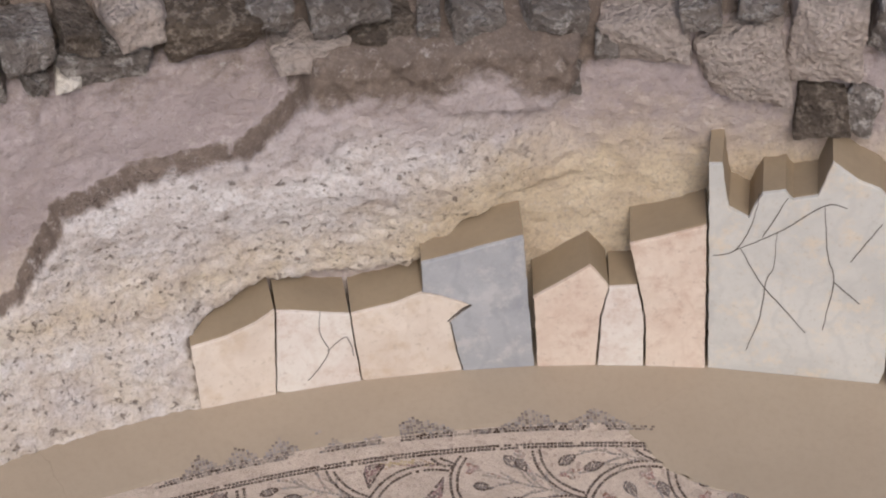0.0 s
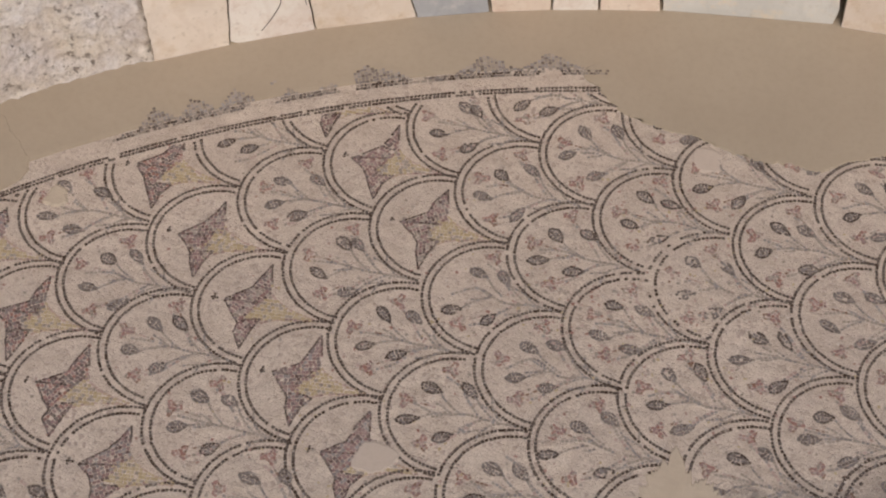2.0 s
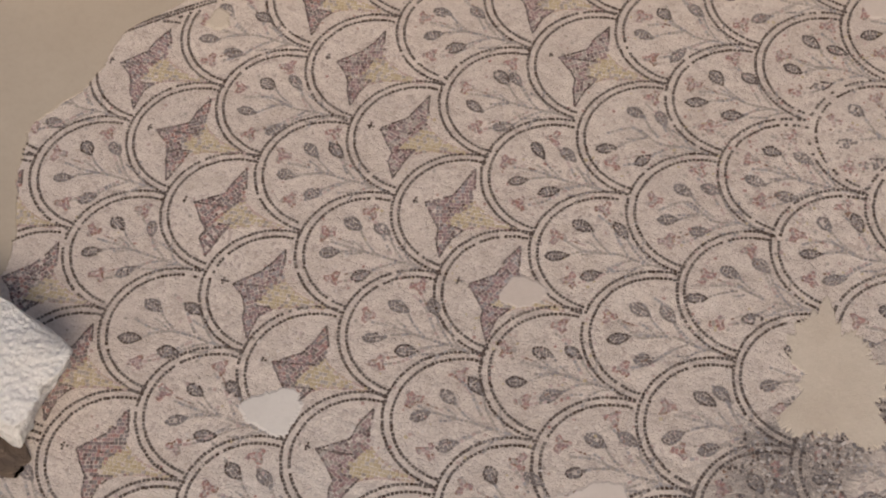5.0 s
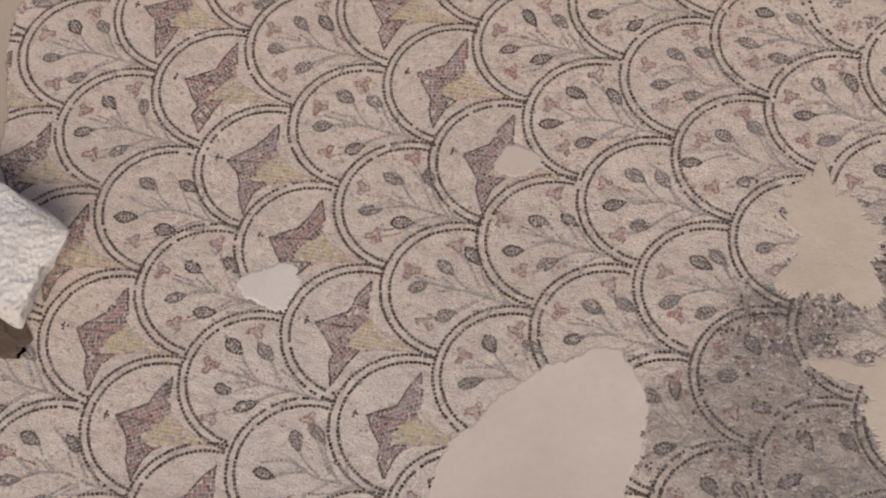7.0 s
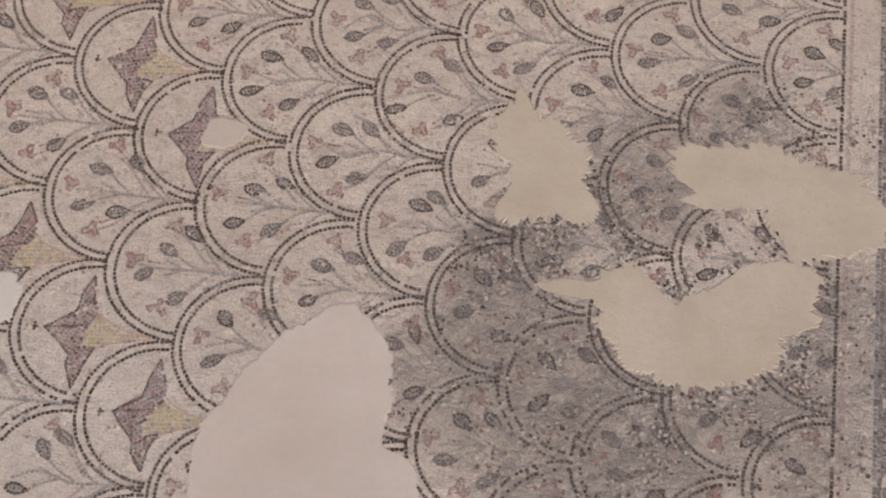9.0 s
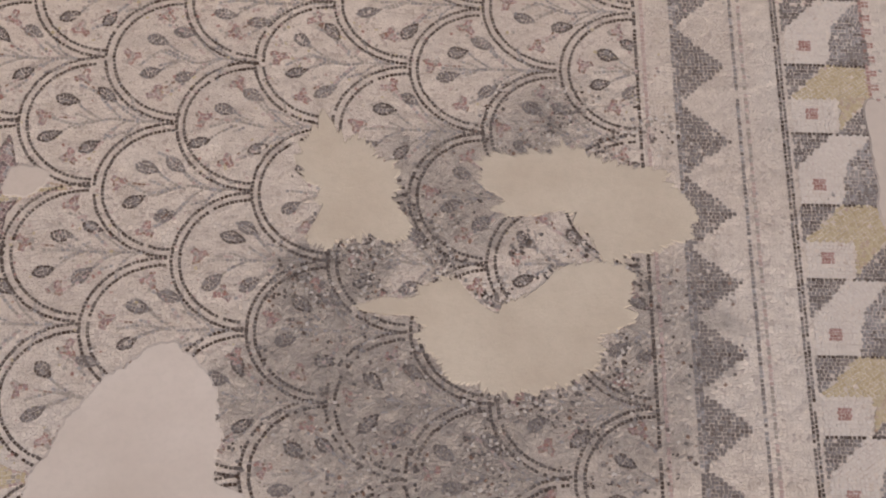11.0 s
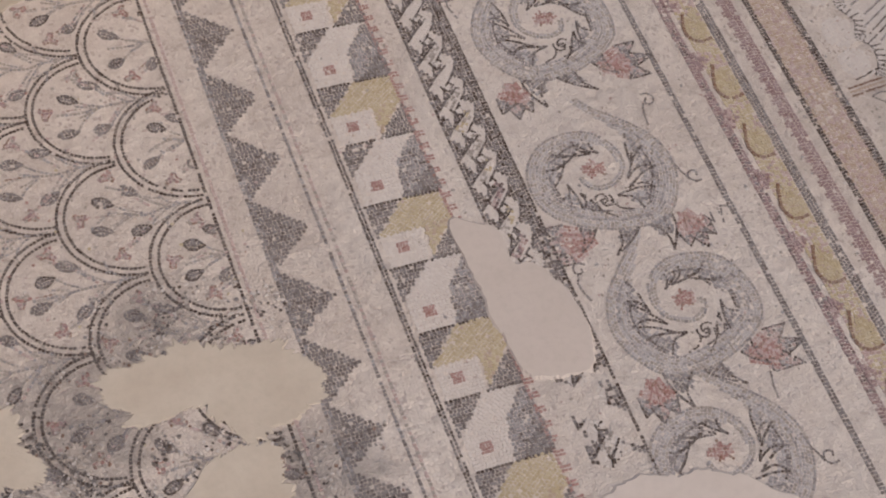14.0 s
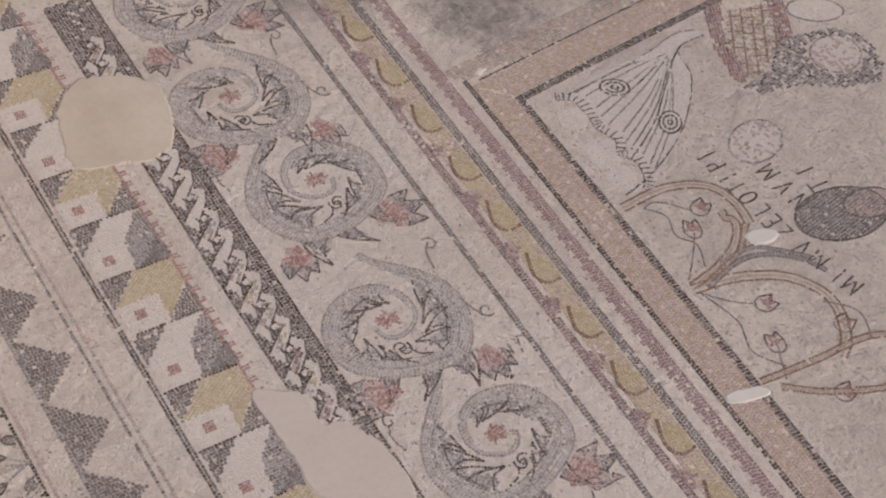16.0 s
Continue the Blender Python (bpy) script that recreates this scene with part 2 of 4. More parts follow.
BROWN_STONE = rubble("brown_crumbling_stone", (0.21, 0.165, 0.13), (0.085, 0.062, 0.048), (0.36, 0.30, 0.25), 0.4)
PLASTER = wall_plaster()
MARBLE_ROSE = marble("rose_marble", (0.690, 0.595, 0.520), (0.610, 0.480, 0.400), (0.500, 0.345, 0.270), 0.7)
MARBLE_CREAM = marble("cream_marble", (0.683, 0.605, 0.543), (0.605, 0.510, 0.437), (0.538, 0.420, 0.314), 0.7)
MARBLE_PALE = marble("pale_marble", (0.728, 0.661, 0.627), (0.627, 0.543, 0.493), (0.538, 0.403, 0.336), 0.7)
MARBLE_SLATE = marble("blue_grey_marble", (0.396, 0.402, 0.426), (0.300, 0.306, 0.336), (0.504, 0.486, 0.486), 0.8)
MARBLE_ASH = marble("ash_grey_marble", (0.575, 0.558, 0.535), (0.483, 0.477, 0.466), (0.644, 0.552, 0.443), 0.8)
CRACK = crack_dark()


# ---- building helpers ----
def part(name, bm, material, parent, label=""):
    me = bpy.data.meshes.new(name)
    bm.to_mesh(me)
    bm.free()
    for mat in material if isinstance(material, (list, tuple)) else [material]:
        me.materials.append(mat)
    ob = new(name, me)
    ob.parent = parent
    return tagged(ob, label)


def spline(points, closed=False, steps=8):
    """A smooth line through a few points."""
    pts = [Vector(p).to_2d() for p in points]
    n = len(pts)
    out = []
    for k in range(n if closed else n - 1):
        if closed:
            a, b, c, d = (pts[(k + o) % n] for o in (-1, 0, 1, 2))
        else:
            a, b, c, d = (pts[min(max(k + o, 0), n - 1)] for o in (-1, 0, 1, 2))
        for i in range(steps):
            t = i / steps
            out.append(0.5 * (2 * b + (c - a) * t + (2 * a - 5 * b + 4 * c - d) * t * t + (3 * b - a - 3 * c + d) * t ** 3))
    if not closed:
        out.append(pts[-1])
    return out


def arc(cx, cy, r, a0, a1, n=40, ry=None):
    return [Vector((cx + r * math.cos(radians(a0 + (a1 - a0) * i / n)), cy + (ry or r) * math.sin(radians(a0 + (a1 - a0) * i / n)))) for i in range(n + 1)]


def inside(poly, x, y):
    hit = False
    for (ax, ay), (bx, by) in zip(poly, poly[1:] + poly[:1]):
        if (ay > y) != (by > y) and x < (bx - ax) * (y - ay) / (by - ay) + ax:
            hit = not hit
    return hit


FADED = [(-0.13, 2.73, 0.22), (0.10, 1.20, 0.20), (0.02, 1.45, 0.16)]


def worn(x, y):
    """How likely a small stone is lost at this place."""
    p = 0.018 + 0.40 * max(0.0, noise.noise(Vector((x * 4.0, y * 4.0, 3.0))) - 0.22)
    for fx, fy, r in FADED:
        p += 0.5 * max(0.0, 1 - math.hypot(x - fx, y - fy) / r)
    return p


class Inlay:
    """Small cut stones set in rows along lines or filling shapes; all that belong to one motif become one mesh."""

    def __init__(self, place=(0, 0, 0), keep=None, mirror=1):
        self.rows, self.mats, self.place, self.keep, self.mirror = [], [], place, keep, mirror

    def world(self, x, y):
        px, py, a = self.place
        x *= self.mirror
        return px + x * math.cos(a) - y * math.sin(a), py + x * math.sin(a) + y * math.cos(a)

    def tile(self, x, y, ang, hl, hw, mat, z=0.0):
        wx, wy = self.world(x, y)
        if isinstance(mat, tuple):
            mat = random.choice(mat)
        if self.keep and not self.keep(wx, wy) or random.random() < worn(wx, wy):
            return
        if mat not in self.mats:
            self.mats.append(mat)
        ang = (ang if self.mirror > 0 else math.pi - ang) + self.place[2] + random.gauss(0, 0.06)
        s = random.uniform(0.86, 1.08)
        self.rows.append((wx + random.gauss(0, 0.0005), wy + random.gauss(0, 0.0005), ang, hl * s, hw * random.uniform(0.88, 1.08), z, self.mats.index(mat)))

    def stroke(self, points, mat, width=0.0085, step=0.0118, z=0.0):
        pts = [Vector(p).to_2d() for p in points]
        left = random.uniform(0, step)
        for a, b in zip(pts, pts[1:]):
            d = (b - a).length
            if d < 1e-6:
                continue
            u = (b - a) / d
            while left <= d:
                p = a + u * left
                self.tile(p.x, p.y, math.atan2(u.y, u.x), step * 0.44, width * 0.55, mat, z)
                left += step
            left -= d

    def area(self, poly, mat, ang=0.0, cell=0.0105, z=0.0):
        poly = [(p[0], p[1]) for p in poly]
        ca, sa = math.cos(ang), math.sin(ang)
        loc = [(x * ca + y * sa, -x * sa + y * ca) for x, y in poly]
        u = min(p[0] for p in loc)
        row = 0
        v = min(p[1] for p in loc) + cell * 0.4
        top, far = max(p[1] for p in loc), max(p[0] for p in loc)
        while v < top:
            x = u + cell * (0.5 if row % 2 else 0.2)
            while x < far:
                if inside(loc, x, v):
                    self.tile(x * ca - v * sa, x * sa + v * ca, ang, cell * 0.475, cell * 0.465, mat, z)
                x += cell * random.uniform(0.95, 1.12)
            v += cell
            row += 1

    def build(self, name, parent, label=""):
        if not self.rows:
            return None
        t = np.array(self.rows)
        n = len(t)
        ca, sa = np.cos(t[:, 2]), np.sin(t[:, 2])
        verts = np.zeros((n, 8, 3))
        tall = 0.0010 + 0.0006 * np.random.rand(n)
        for k, (i, j) in enumerate(((-1, -1), (1, -1), (1, 1), (-1, 1))):
            for o, shrink in ((0, 1.0), (4, 0.86)):
                dx, dy = i * t[:, 3] * shrink, j * t[:, 4] * shrink
                verts[:, k + o, 0] = t[:, 0] + dx * ca - dy * sa
                verts[:, k + o, 1] = t[:, 1] + dx * sa + dy * ca
                verts[:, k + o, 2] = t[:, 5] - 0.0004 if o == 0 else t[:, 5] + tall
        quads = np.array([(4, 5, 6, 7), (0, 1, 5, 4), (1, 2, 6, 5), (2, 3, 7, 6), (3, 0, 4, 7)])
        faces = (quads[None] + 8 * np.arange(n)[:, None, None]).reshape(-1, 4)
        me = bpy.data.meshes.new(name)
        me.from_pydata(verts.reshape(-1, 3).tolist(), [], faces.tolist())
        for mat in self.mats:
            me.materials.append(mat)
        me.polygons.foreach_set("material_index", np.repeat(t[:, 6].astype(np.int32), 5))
        ob = new(name, me)
        ob.parent = parent
        return tagged(ob, label)


# ---- the ground and the floor's bedding ----
CX, CY = 0.43, -0.43        # centre of the apse
R_WALL, R_CORE, R_MOSAIC = 4.25, 4.42, 3.915


def sheet(name, x0, x1, y0, y1, top, thick, mat):
    bm = bmesh.new()
    bmesh.ops.create_cube(bm, size=1)
    for v in bm.verts:
        v.co = Vector(((x0 + x1) / 2 + v.co.x * (x1 - x0), (y0 + y1) / 2 + v.co.y * (y1 - y0), top - thick / 2 + v.co.z * thick))
    return part(name, bm, mat, None)


tagged(sheet("ground", -400, 400, -400, 400, -0.03, 0.3, EARTH), "bare brown earth round the excavated room", "ground", kind="structure")
floor = tagged(sheet("floor", -7, 8, -5, 5.4, 0.0, 0.03, BED), "worn Roman mosaic floor of small pale tesserae", "floor", kind="structure")


def ring(name, r0, r1, a0, a1, top, mat, parent, label):
    """A flat curved strip round the apse's centre; angles from straight ahead, to the right."""
    bm = bmesh.new()
    n = 90
    rows = []
    for k in range(n + 1):
        a = radians(a0 + (a1 - a0) * k / n)
        w = 0.012 * noise.noise(Vector((a * 9, 1.0, 0))) + 0.006 * noise.noise(Vector((a * 40, 2.0, 0)))
        rows.append([bm.verts.new((CX + (r + o) * math.sin(a), CY + (r + o) * math.cos(a), z)) for r, z, o in ((r0, -0.0004, w), (r0 + 0.02, top, w), (r1, top, 0), (r1, -0.0004, 0))])
    for p, q in zip(rows, rows[1:]):
        for i in range(3):
            bm.faces.new((p[i], q[i], q[i + 1], p[i + 1]))
    bmesh.ops.recalc_face_normals(bm, faces=bm.faces)
    return part(name, bm, mat, parent, label)


ring("mortar_strip", 4.0, 4.45, -75, 9, 0.0016, TAN, floor, "smooth tan mortar strip along the apse wall")


FILLS = []


def patch(points, mat, label, top=0.004, rag=0.010, fine=13.0):
    """Mortar fill in a gap of the mosaic, with a ragged feathered rim."""
    line = spline(points, True, 44)
    FILLS.append([(p.x, p.y) for p in line[::8]])
    bm = bmesh.new()
    low, high = [], []
    mid = sum(line, Vector((0, 0))) / len(line)
    for p in line:
        w = rag * 1.5 * (noise.noise(Vector((p.x * fine, p.y * fine, 0))) + 0.6 * noise.noise(Vector((p.x * fine * 3, p.y * fine * 3, 5))) + 0.35 * noise.noise(Vector((p.x * fine * 9, p.y * fine * 9, 8))))
        d = (p - mid).normalized()
        q = p + d * w
        low.append(bm.verts.new((q.x, q.y, -0.001)))
        q = q - d * 0.011
        high.append(bm.verts.new((q.x, q.y, top)))
    n = len(line)
    for k in range(n):
        bm.faces.new((low[k], low[(k + 1) % n], high[(k + 1) % n], high[k]))
    bm.faces.new(high)
    bmesh.ops.triangulate(bm, faces=[f for f in bm.faces if len(f.verts) > 4])
    bmesh.ops.recalc_face_normals(bm, faces=bm.faces)
    return part("repair_patch", bm, mat, floor, label)


patch([(-0.054, 2.209), (-0.022, 2.196), (0.005, 2.156), (0.060, 2.137), (0.110, 2.083), (0.150, 2.054), (0.167, 1.940), (0.189, 1.845), (0.110, 1.827), (0.051, 1.836), (-0.028, 1.811), (-0.081, 1.828), (-0.052, 1.897), (-0.044, 1.964),
       (-0.102, 2.024), (-0.115, 2.073), (-0.091, 2.127)], CREAM, "cream mortar fill with a ragged edge", 0.0024, 0.024, 19.0)
patch([(0.393, 2.100), (0.476, 2.093), (0.579, 2.126), (0.668, 2.117), (0.744, 2.075), (0.833, 2.069), (0.923, 2.006), (0.955, 1.93), (0.937, 1.854), (0.839, 1.818), (0.739, 1.783), (0.688, 1.792), (0.664, 1.845), (0.612, 1.879), (0.588, 1.925),
       (0.471, 1.911), (0.418, 1.945), (0.391, 2.016)], CREAM, "long cream mortar fill", 0.0024, 0.024, 19.0)
patch([(0.069, 1.639), (0.110, 1.668), (0.182, 1.676), (0.236, 1.714), (0.278, 1.735), (0.323, 1.717), (0.355, 1.674), (0.415, 1.642), (0.449, 1.669), (0.526, 1.710), (0.581, 1.764), (0.667, 1.787), (0.739, 1.775), (0.770, 1.708),
       (0.772, 1.631), (0.731, 1.595), (0.682, 1.574), (0.677, 1.513), (0.638, 1.448), (0.555, 1.431), (0.472, 1.406), (0.387, 1.418), (0.314, 1.454), (0.269, 1.479), (0.222, 1.534), (0.191, 1.561), (0.186, 1.622), (0.129, 1.623)],
      CREAM, "large cream mortar fill with two lobes", 0.0024, 0.024, 19.0)
patch([(-0.66, 0.85), (-0.745, 1.09), (-0.735, 1.165), (-0.68, 1.288), (-0.615, 1.39), (-0.545, 1.465), (-0.455, 1.537), (-0.40, 1.545), (-0.338, 1.49), (-0.282, 1.425), (-0.262, 1.31), (-0.277, 1.23), (-0.275, 1.175), (-0.20, 1.14), (-0.175, 1.06), (-0.16, 0.85)],
      BLUSH, "wide smooth blush mortar fill", 0.0026, 0.009)
patch([(-1.407, 1.445), (-1.35, 1.495), (-1.299, 1.526), (-1.250, 1.507), (-1.241, 1.459), (-1.258, 1.392), (-1.334, 1.382), (-1.396, 1.410)], LIME, "small white lime fill", 0.0032, 0.012)
patch([(-0.859, 2.020), (-0.80, 2.030), (-0.744, 2.012), (-0.752, 1.965), (-0.811, 1.927), (-0.872, 1.945)], ROSY, "small pale mortar fill in a bud", 0.0028, 0.006)
patch([(-0.56, 3.46), (-0.50, 3.37), (-0.425, 3.308), (-0.30, 3.27), (-0.189, 3.257), (0.0, 3.215), (0.105, 3.225), (0.19, 3.222), (0.36, 3.324), (0.7, 3.45), (1.0, 3.62), (0.95, 3.77), (0.3, 3.82), (-0.3, 3.74)],
      TAN, "broad tan mortar repair before the apse wall", 0.0024, 0.010)
patch([(-2.09, 2.66), (-2.22, 2.45), (-2.235, 2.256), (-2.33, 2.05), (-2.27, 1.84), (-2.2, 1.67), (-2.2, 1.5), (-2.3, 1.0), (-3.0, 0.9), (-3.4, 1.6), (-3.1, 2.3), (-2.6, 2.75), (-2.35, 2.86)],
      TAN, "broad tan mortar repair at the floor's edge", 0.0026, 0.014)
patch([(1.445, 2.30), (1.528, 2.262), (1.577, 2.219), (1.575, 2.11), (1.62, 2.107), (1.666, 2.067), (1.70, 1.95), (1.700, 1.81), (1.656, 1.725), (1.578, 1.728), (1.501, 1.734), (1.47, 1.77), (1.455, 1.86), (1.445, 1.96), (1.44, 2.15)],
      ROSY, "blush mortar fill across the braided border", 0.0046, 0.008)
patch([(1.36, 3.40), (1.42, 3.54), (1.50, 3.60), (1.63, 3.587), (1.74, 3.475), (1.70, 3.27), (1.60, 3.19), (1.47, 3.22), (1.35, 3.26)], CREAM, "round cream mortar fill across the borders", 0.0038, 0.007)
patch([(1.50, 1.32), (1.62, 1.40), (1.75, 1.38), (1.95, 1.30), (2.1, 1.05), (1.8, 0.9), (1.5, 1.0)], BLUSH, "blush mortar fill at the scroll border", 0.005, 0.010)
patch([(-2.0, 2.60), (-1.95, 2.61), (-1.93, 2.56), (-1.97, 2.53), (-2.01, 2.55)], CREAM, "small chipped cream fill", 0.004, 0.012)
patch([(-0.184, 3.227), (-0.099, 3.225), (-0.094, 3.152), (-0.164, 3.147)], ROSY, "small pale mortar fill in a leaf spray", 0.0028, 0.006)


# ---- the field of overlapping scales ----
P, Q, X0, Y0 = 0.2055, 0.1937, -0.8388, 1.7755


def in_field(x, y):
    return x < FIELD_EDGE - 0.008 and math.hypot(x - CX, y - CY) < R_MOSAIC - 0.012


def leaf(m, x, y, ang, length, width, rim, fill):
    """A pointed leaf with a dark rim; the stalk end lies towards ang."""
    pts = []
    for k in range(13):
        t = k / 12
        w = width * math.sin(math.pi * t ** 0.8) * 0.5
        pts.append((length * (t - 0.5), w))
    ca, sa = math.cos(ang), math.sin(ang)
    outline = [Vector((x + u * ca - v * sa, y + u * sa + v * ca)) for u, v in pts + [(u, -v) for u, v in reversed(pts)]]
    m.area(outline, fill, ang, 0.0095)
    m.stroke(outline, rim, 0.006, 0.0095, 0.0003)


def bud(m):
    """A tulip bud that points away from the scale's open end: two curved purple petals round a body, an ochre cone behind."""
    def near(points, by=.004):
        return [Vector((x + random.gauss(0, by), y + random.gauss(0, by))) for x, y in points]
    shape = near([(-.116, -.005), (-.05, .046), (-.038, .09), (-.019, .138), (-.001, .085), (.012, .034), (-.006, .014), (-.026, -.03), (-.028, -.052), (.010, -.046), (-.008, -.085), (-.017, -.150), (-.047, -.100), (-.054, -.068), (-.078, -.042)])
    cone = near([(-.018, .018), (.008, .040), (.045, .020), (.080, .002), (.150, -.004), (.075, -.022), (.012, -.046), (-.034, -.046)], .002)
    m.area(cone, (OCHRE, OCHRE, OCHRE, STEM), 0.1, 0.0108)
    m.stroke(spline([(.155, -.002), (.08, .010), (.03, .032), (.008, .05)]), (ORANGE, PINK, OCHRE), 0.006)
    m.stroke(spline([(.155, -.006), (.08, -.022), (.03, -.040), (.008, -.058)]), (ORANGE, MAUVE, PINK), 0.006)
    hue = random.choice(((PURPLE, MAUVE, MAUVE, ASH), (MAUVE, MAUVE, PURPLE, STEM), (PURPLE, MAUVE, GREY, RED)))
    m.area(shape, hue, random.choice((0.65, 0.3, 1.1)), 0.0108, 0.0002)
    m.stroke(shape[:5], (BLACK, BLACK, PURPLE), 0.0055, 0.0095, 0.0005)
    m.stroke(shape[8:] + shape[:1], (BLACK, BLACK, PURPLE), 0.0055, 0.0095, 0.0005)
    m.stroke([shape[0], shape[6]], (BLACK, PURPLE), 0.005, 0.0115, 0.0005)
    m.stroke([(-.152, -.006), (-.134, -.005)], BLACK, 0.006, 0.008)
    m.stroke([(-.146, -.017), (-.146, .006)], BLACK, 0.006, 0.008)


def spray(m):
    """A small bush: one stem that forks into curved twigs with leaves and red florets."""
    bend = random.gauss(0, .008)
    trunk = spline([(-.12, bend), (-.05, -bend), (.03, bend * .5), (.10, 0), (.175, 0)])
    m.stroke(trunk, (STEM, ASH, STEM), 0.0075)
    for lx, ly, width in ((-.078, .062, .03), (.008, .082, .027), (-.100, -.045, .027), (.0, -.072, .029)):
        jx, jy = lx + random.gauss(0, .012), ly + random.gauss(0, .010)
        ang = math.atan2(-jy * 0.75, 0.09) + random.gauss(0, 0.25)
        leaf(m, jx, jy, ang, random.uniform(.052, .066), width * random.uniform(.95, 1.2), BLACK if random.random() < 0.45 else GREY, GREY)
        foot = (jx + .026 * math.cos(ang), jy + .026 * math.sin(ang))
        root = min(foot[0] + .075, .14)
        m.stroke(spline([foot, (foot[0] + .025, foot[1] * .55), (root - .018, foot[1] * .16), (root, 0)]), (STEM, ASH, STEM), 0.0064)
    for s in (1, -1):
        tip = random.uniform(.07, .095)
        m.stroke(spline([(tip, .070 * s), (tip + .008, .04 * s), (tip + .03, .014 * s), (tip + .06, 0)]), (STEM, ASH, STEM), 0.0064)
        m.stroke(spline([(tip - .035, .048 * s), (tip - .012, .040 * s), (tip + .012, .032 * s)]), (STEM, ASH), 0.006)
        m.stroke(spline([(-.06, .022 * s), (-.035, .014 * s), (-.01, 0)]), (STEM, ASH, STEM), 0.0064)
        m.stroke(spline([(-.045, .108 * s), (-.005, .085 * s), (.03, .045 * s), (.06, .012 * s)]), (STEM, ASH, PINK), 0.0075)
    for fx, fy, a in ((-.142, .016, 0.0), (-.042, .130, 1.0), (-.066, -.112, -1.0)):
        fx, fy = fx + random.gauss(0, .006), fy + random.gauss(0, .006)
        if random.random() < .12:
            continue
        flower = []
        for k in range(13):
            t = a + k * 2 * math.pi / 12
            r = (.024 if k % 4 < 2 else .011) * random.uniform(.8, 1.15)
            flower.append(Vector((fx + r * math.cos(t), fy + r * math.sin(t))))
        m.area(flower, (PINK, RED, STEM, MAUVE), a, 0.0105)
        m.stroke(flower, (RED, UMBER, MAUVE, STEM), 0.0052, 0.0088, 0.0004)
        m.stroke(spline([(fx * .8 + .01, fy * .82), (fx * .6 + .03, fy * .6)]), (UMBER, STEM, PINK), 0.005)


for i in range(-9, 9):
    for j in range(-8, 10):
        if (i + j) % 2 == 0:
            continue
        cx, cy = X0 + i * P, Y0 + j * Q
        if cx > FIELD_EDGE + 0.16 or cx < -2.6 or cy < 0.35 or math.hypot(cx - CX, cy - CY) > R_MOSAIC + 0.15:
            continue
        jig = (cx + random.gauss(0, .004), cy + random.gauss(0, .004), random.gauss(0, .015))
        rim = Inlay(jig, in_field)
        for r in (1.0, 0.895):
            rim.stroke(arc(0, 0, P * r * random.uniform(.99, 1.008), 91, 269, 40, Q * r), BLACK, 0.0082, 0.0116)
        scale = rim.build("scale", floor)
        if scale is None:
            continue
        inner = Inlay(jig, in_field)
        if (i + j) % 4 == 1 and i <= 0:
            bud(inner)
            inner.build("bud", scale, "purple and ochre tulip bud")
        else:
            spray(inner)
            inner.build("leaf_spray", scale, "grey leaf spray with red florets")

def scatter(count, spots, mats, size, name, label, tall=0.0):
    """Stray small stones lying about in some places of the floor."""
    m = Inlay()
    for _ in range(count):
        x, y, r = random.choice(spots)
        a, d = random.uniform(0, 2 * math.pi), r * math.sqrt(random.random())
        s = size * random.uniform(0.5, 1.2)
        px, py = x + d * math.cos(a), y + d * math.sin(a)
        if any(inside(f, px, py) for f in FILLS) or noise.noise(Vector((px * 9, py * 9, 31))) < -0.05:
            continue
        m.tile(px, py, random.uniform(0, 3), s, s * random.uniform(.5, 1), mats, random.uniform(0, tall))
    ob = m.build(name, floor, label)
    ob["kind"] = "stuff"


scatter(2600, [(x, y, r) for x, y, r, w in STAINS[:8]], (BLACK, BLACK, GREY, GREY, WHITE, STEM, UMBER), 0.0048, "loose_chips", "chipped stones in the burnt patches", 0.0012)
scatter(2600, [(0.10, 1.78, .20), (0.75, 2.08, .22), (0.35, 1.40, .30), (0.60, 1.62, .25), (0.25, 1.72, .2)], (WHITE, BLACK, STEM, WHITE, GREY), 0.005, "loose_chips", "broken edge stones round the fills", 0.006)
scatter(3200, [(-1.2, 2.0, 1.0), (-0.6, 2.4, 0.8), (0.2, 2.4, 0.7), (-0.9, 1.3, 0.8), (-0.2, 2.7, 0.4)], (PINK, STEM, PINK, WHITE, STEM, OCHRE, RED), 0.0046, "stray_tesserae", "stray coloured stones among the pale ones")
scatter(1500, [(1.15, 2.4, .8), (2.0, 2.3, .8), (2.5, 2.2, .7), (3.2, 2.2, .7)], (PINK, STEM, STEM, WHITE, ASH), 0.0046, "stray_tesserae", "stray coloured stones among the pale ones")

# rim of the field along the apse
rim = Inlay()
for r in (R_MOSAIC, R_MOSAIC + 0.012):
    rim.stroke([Vector((CX + r * math.sin(a / 200), CY + r * math.cos(a / 200))) for a in range(-172, -44)], BLACK, 0.0085, 0.0118)
rim.build("field_rim", floor, "double dark line round the apse")


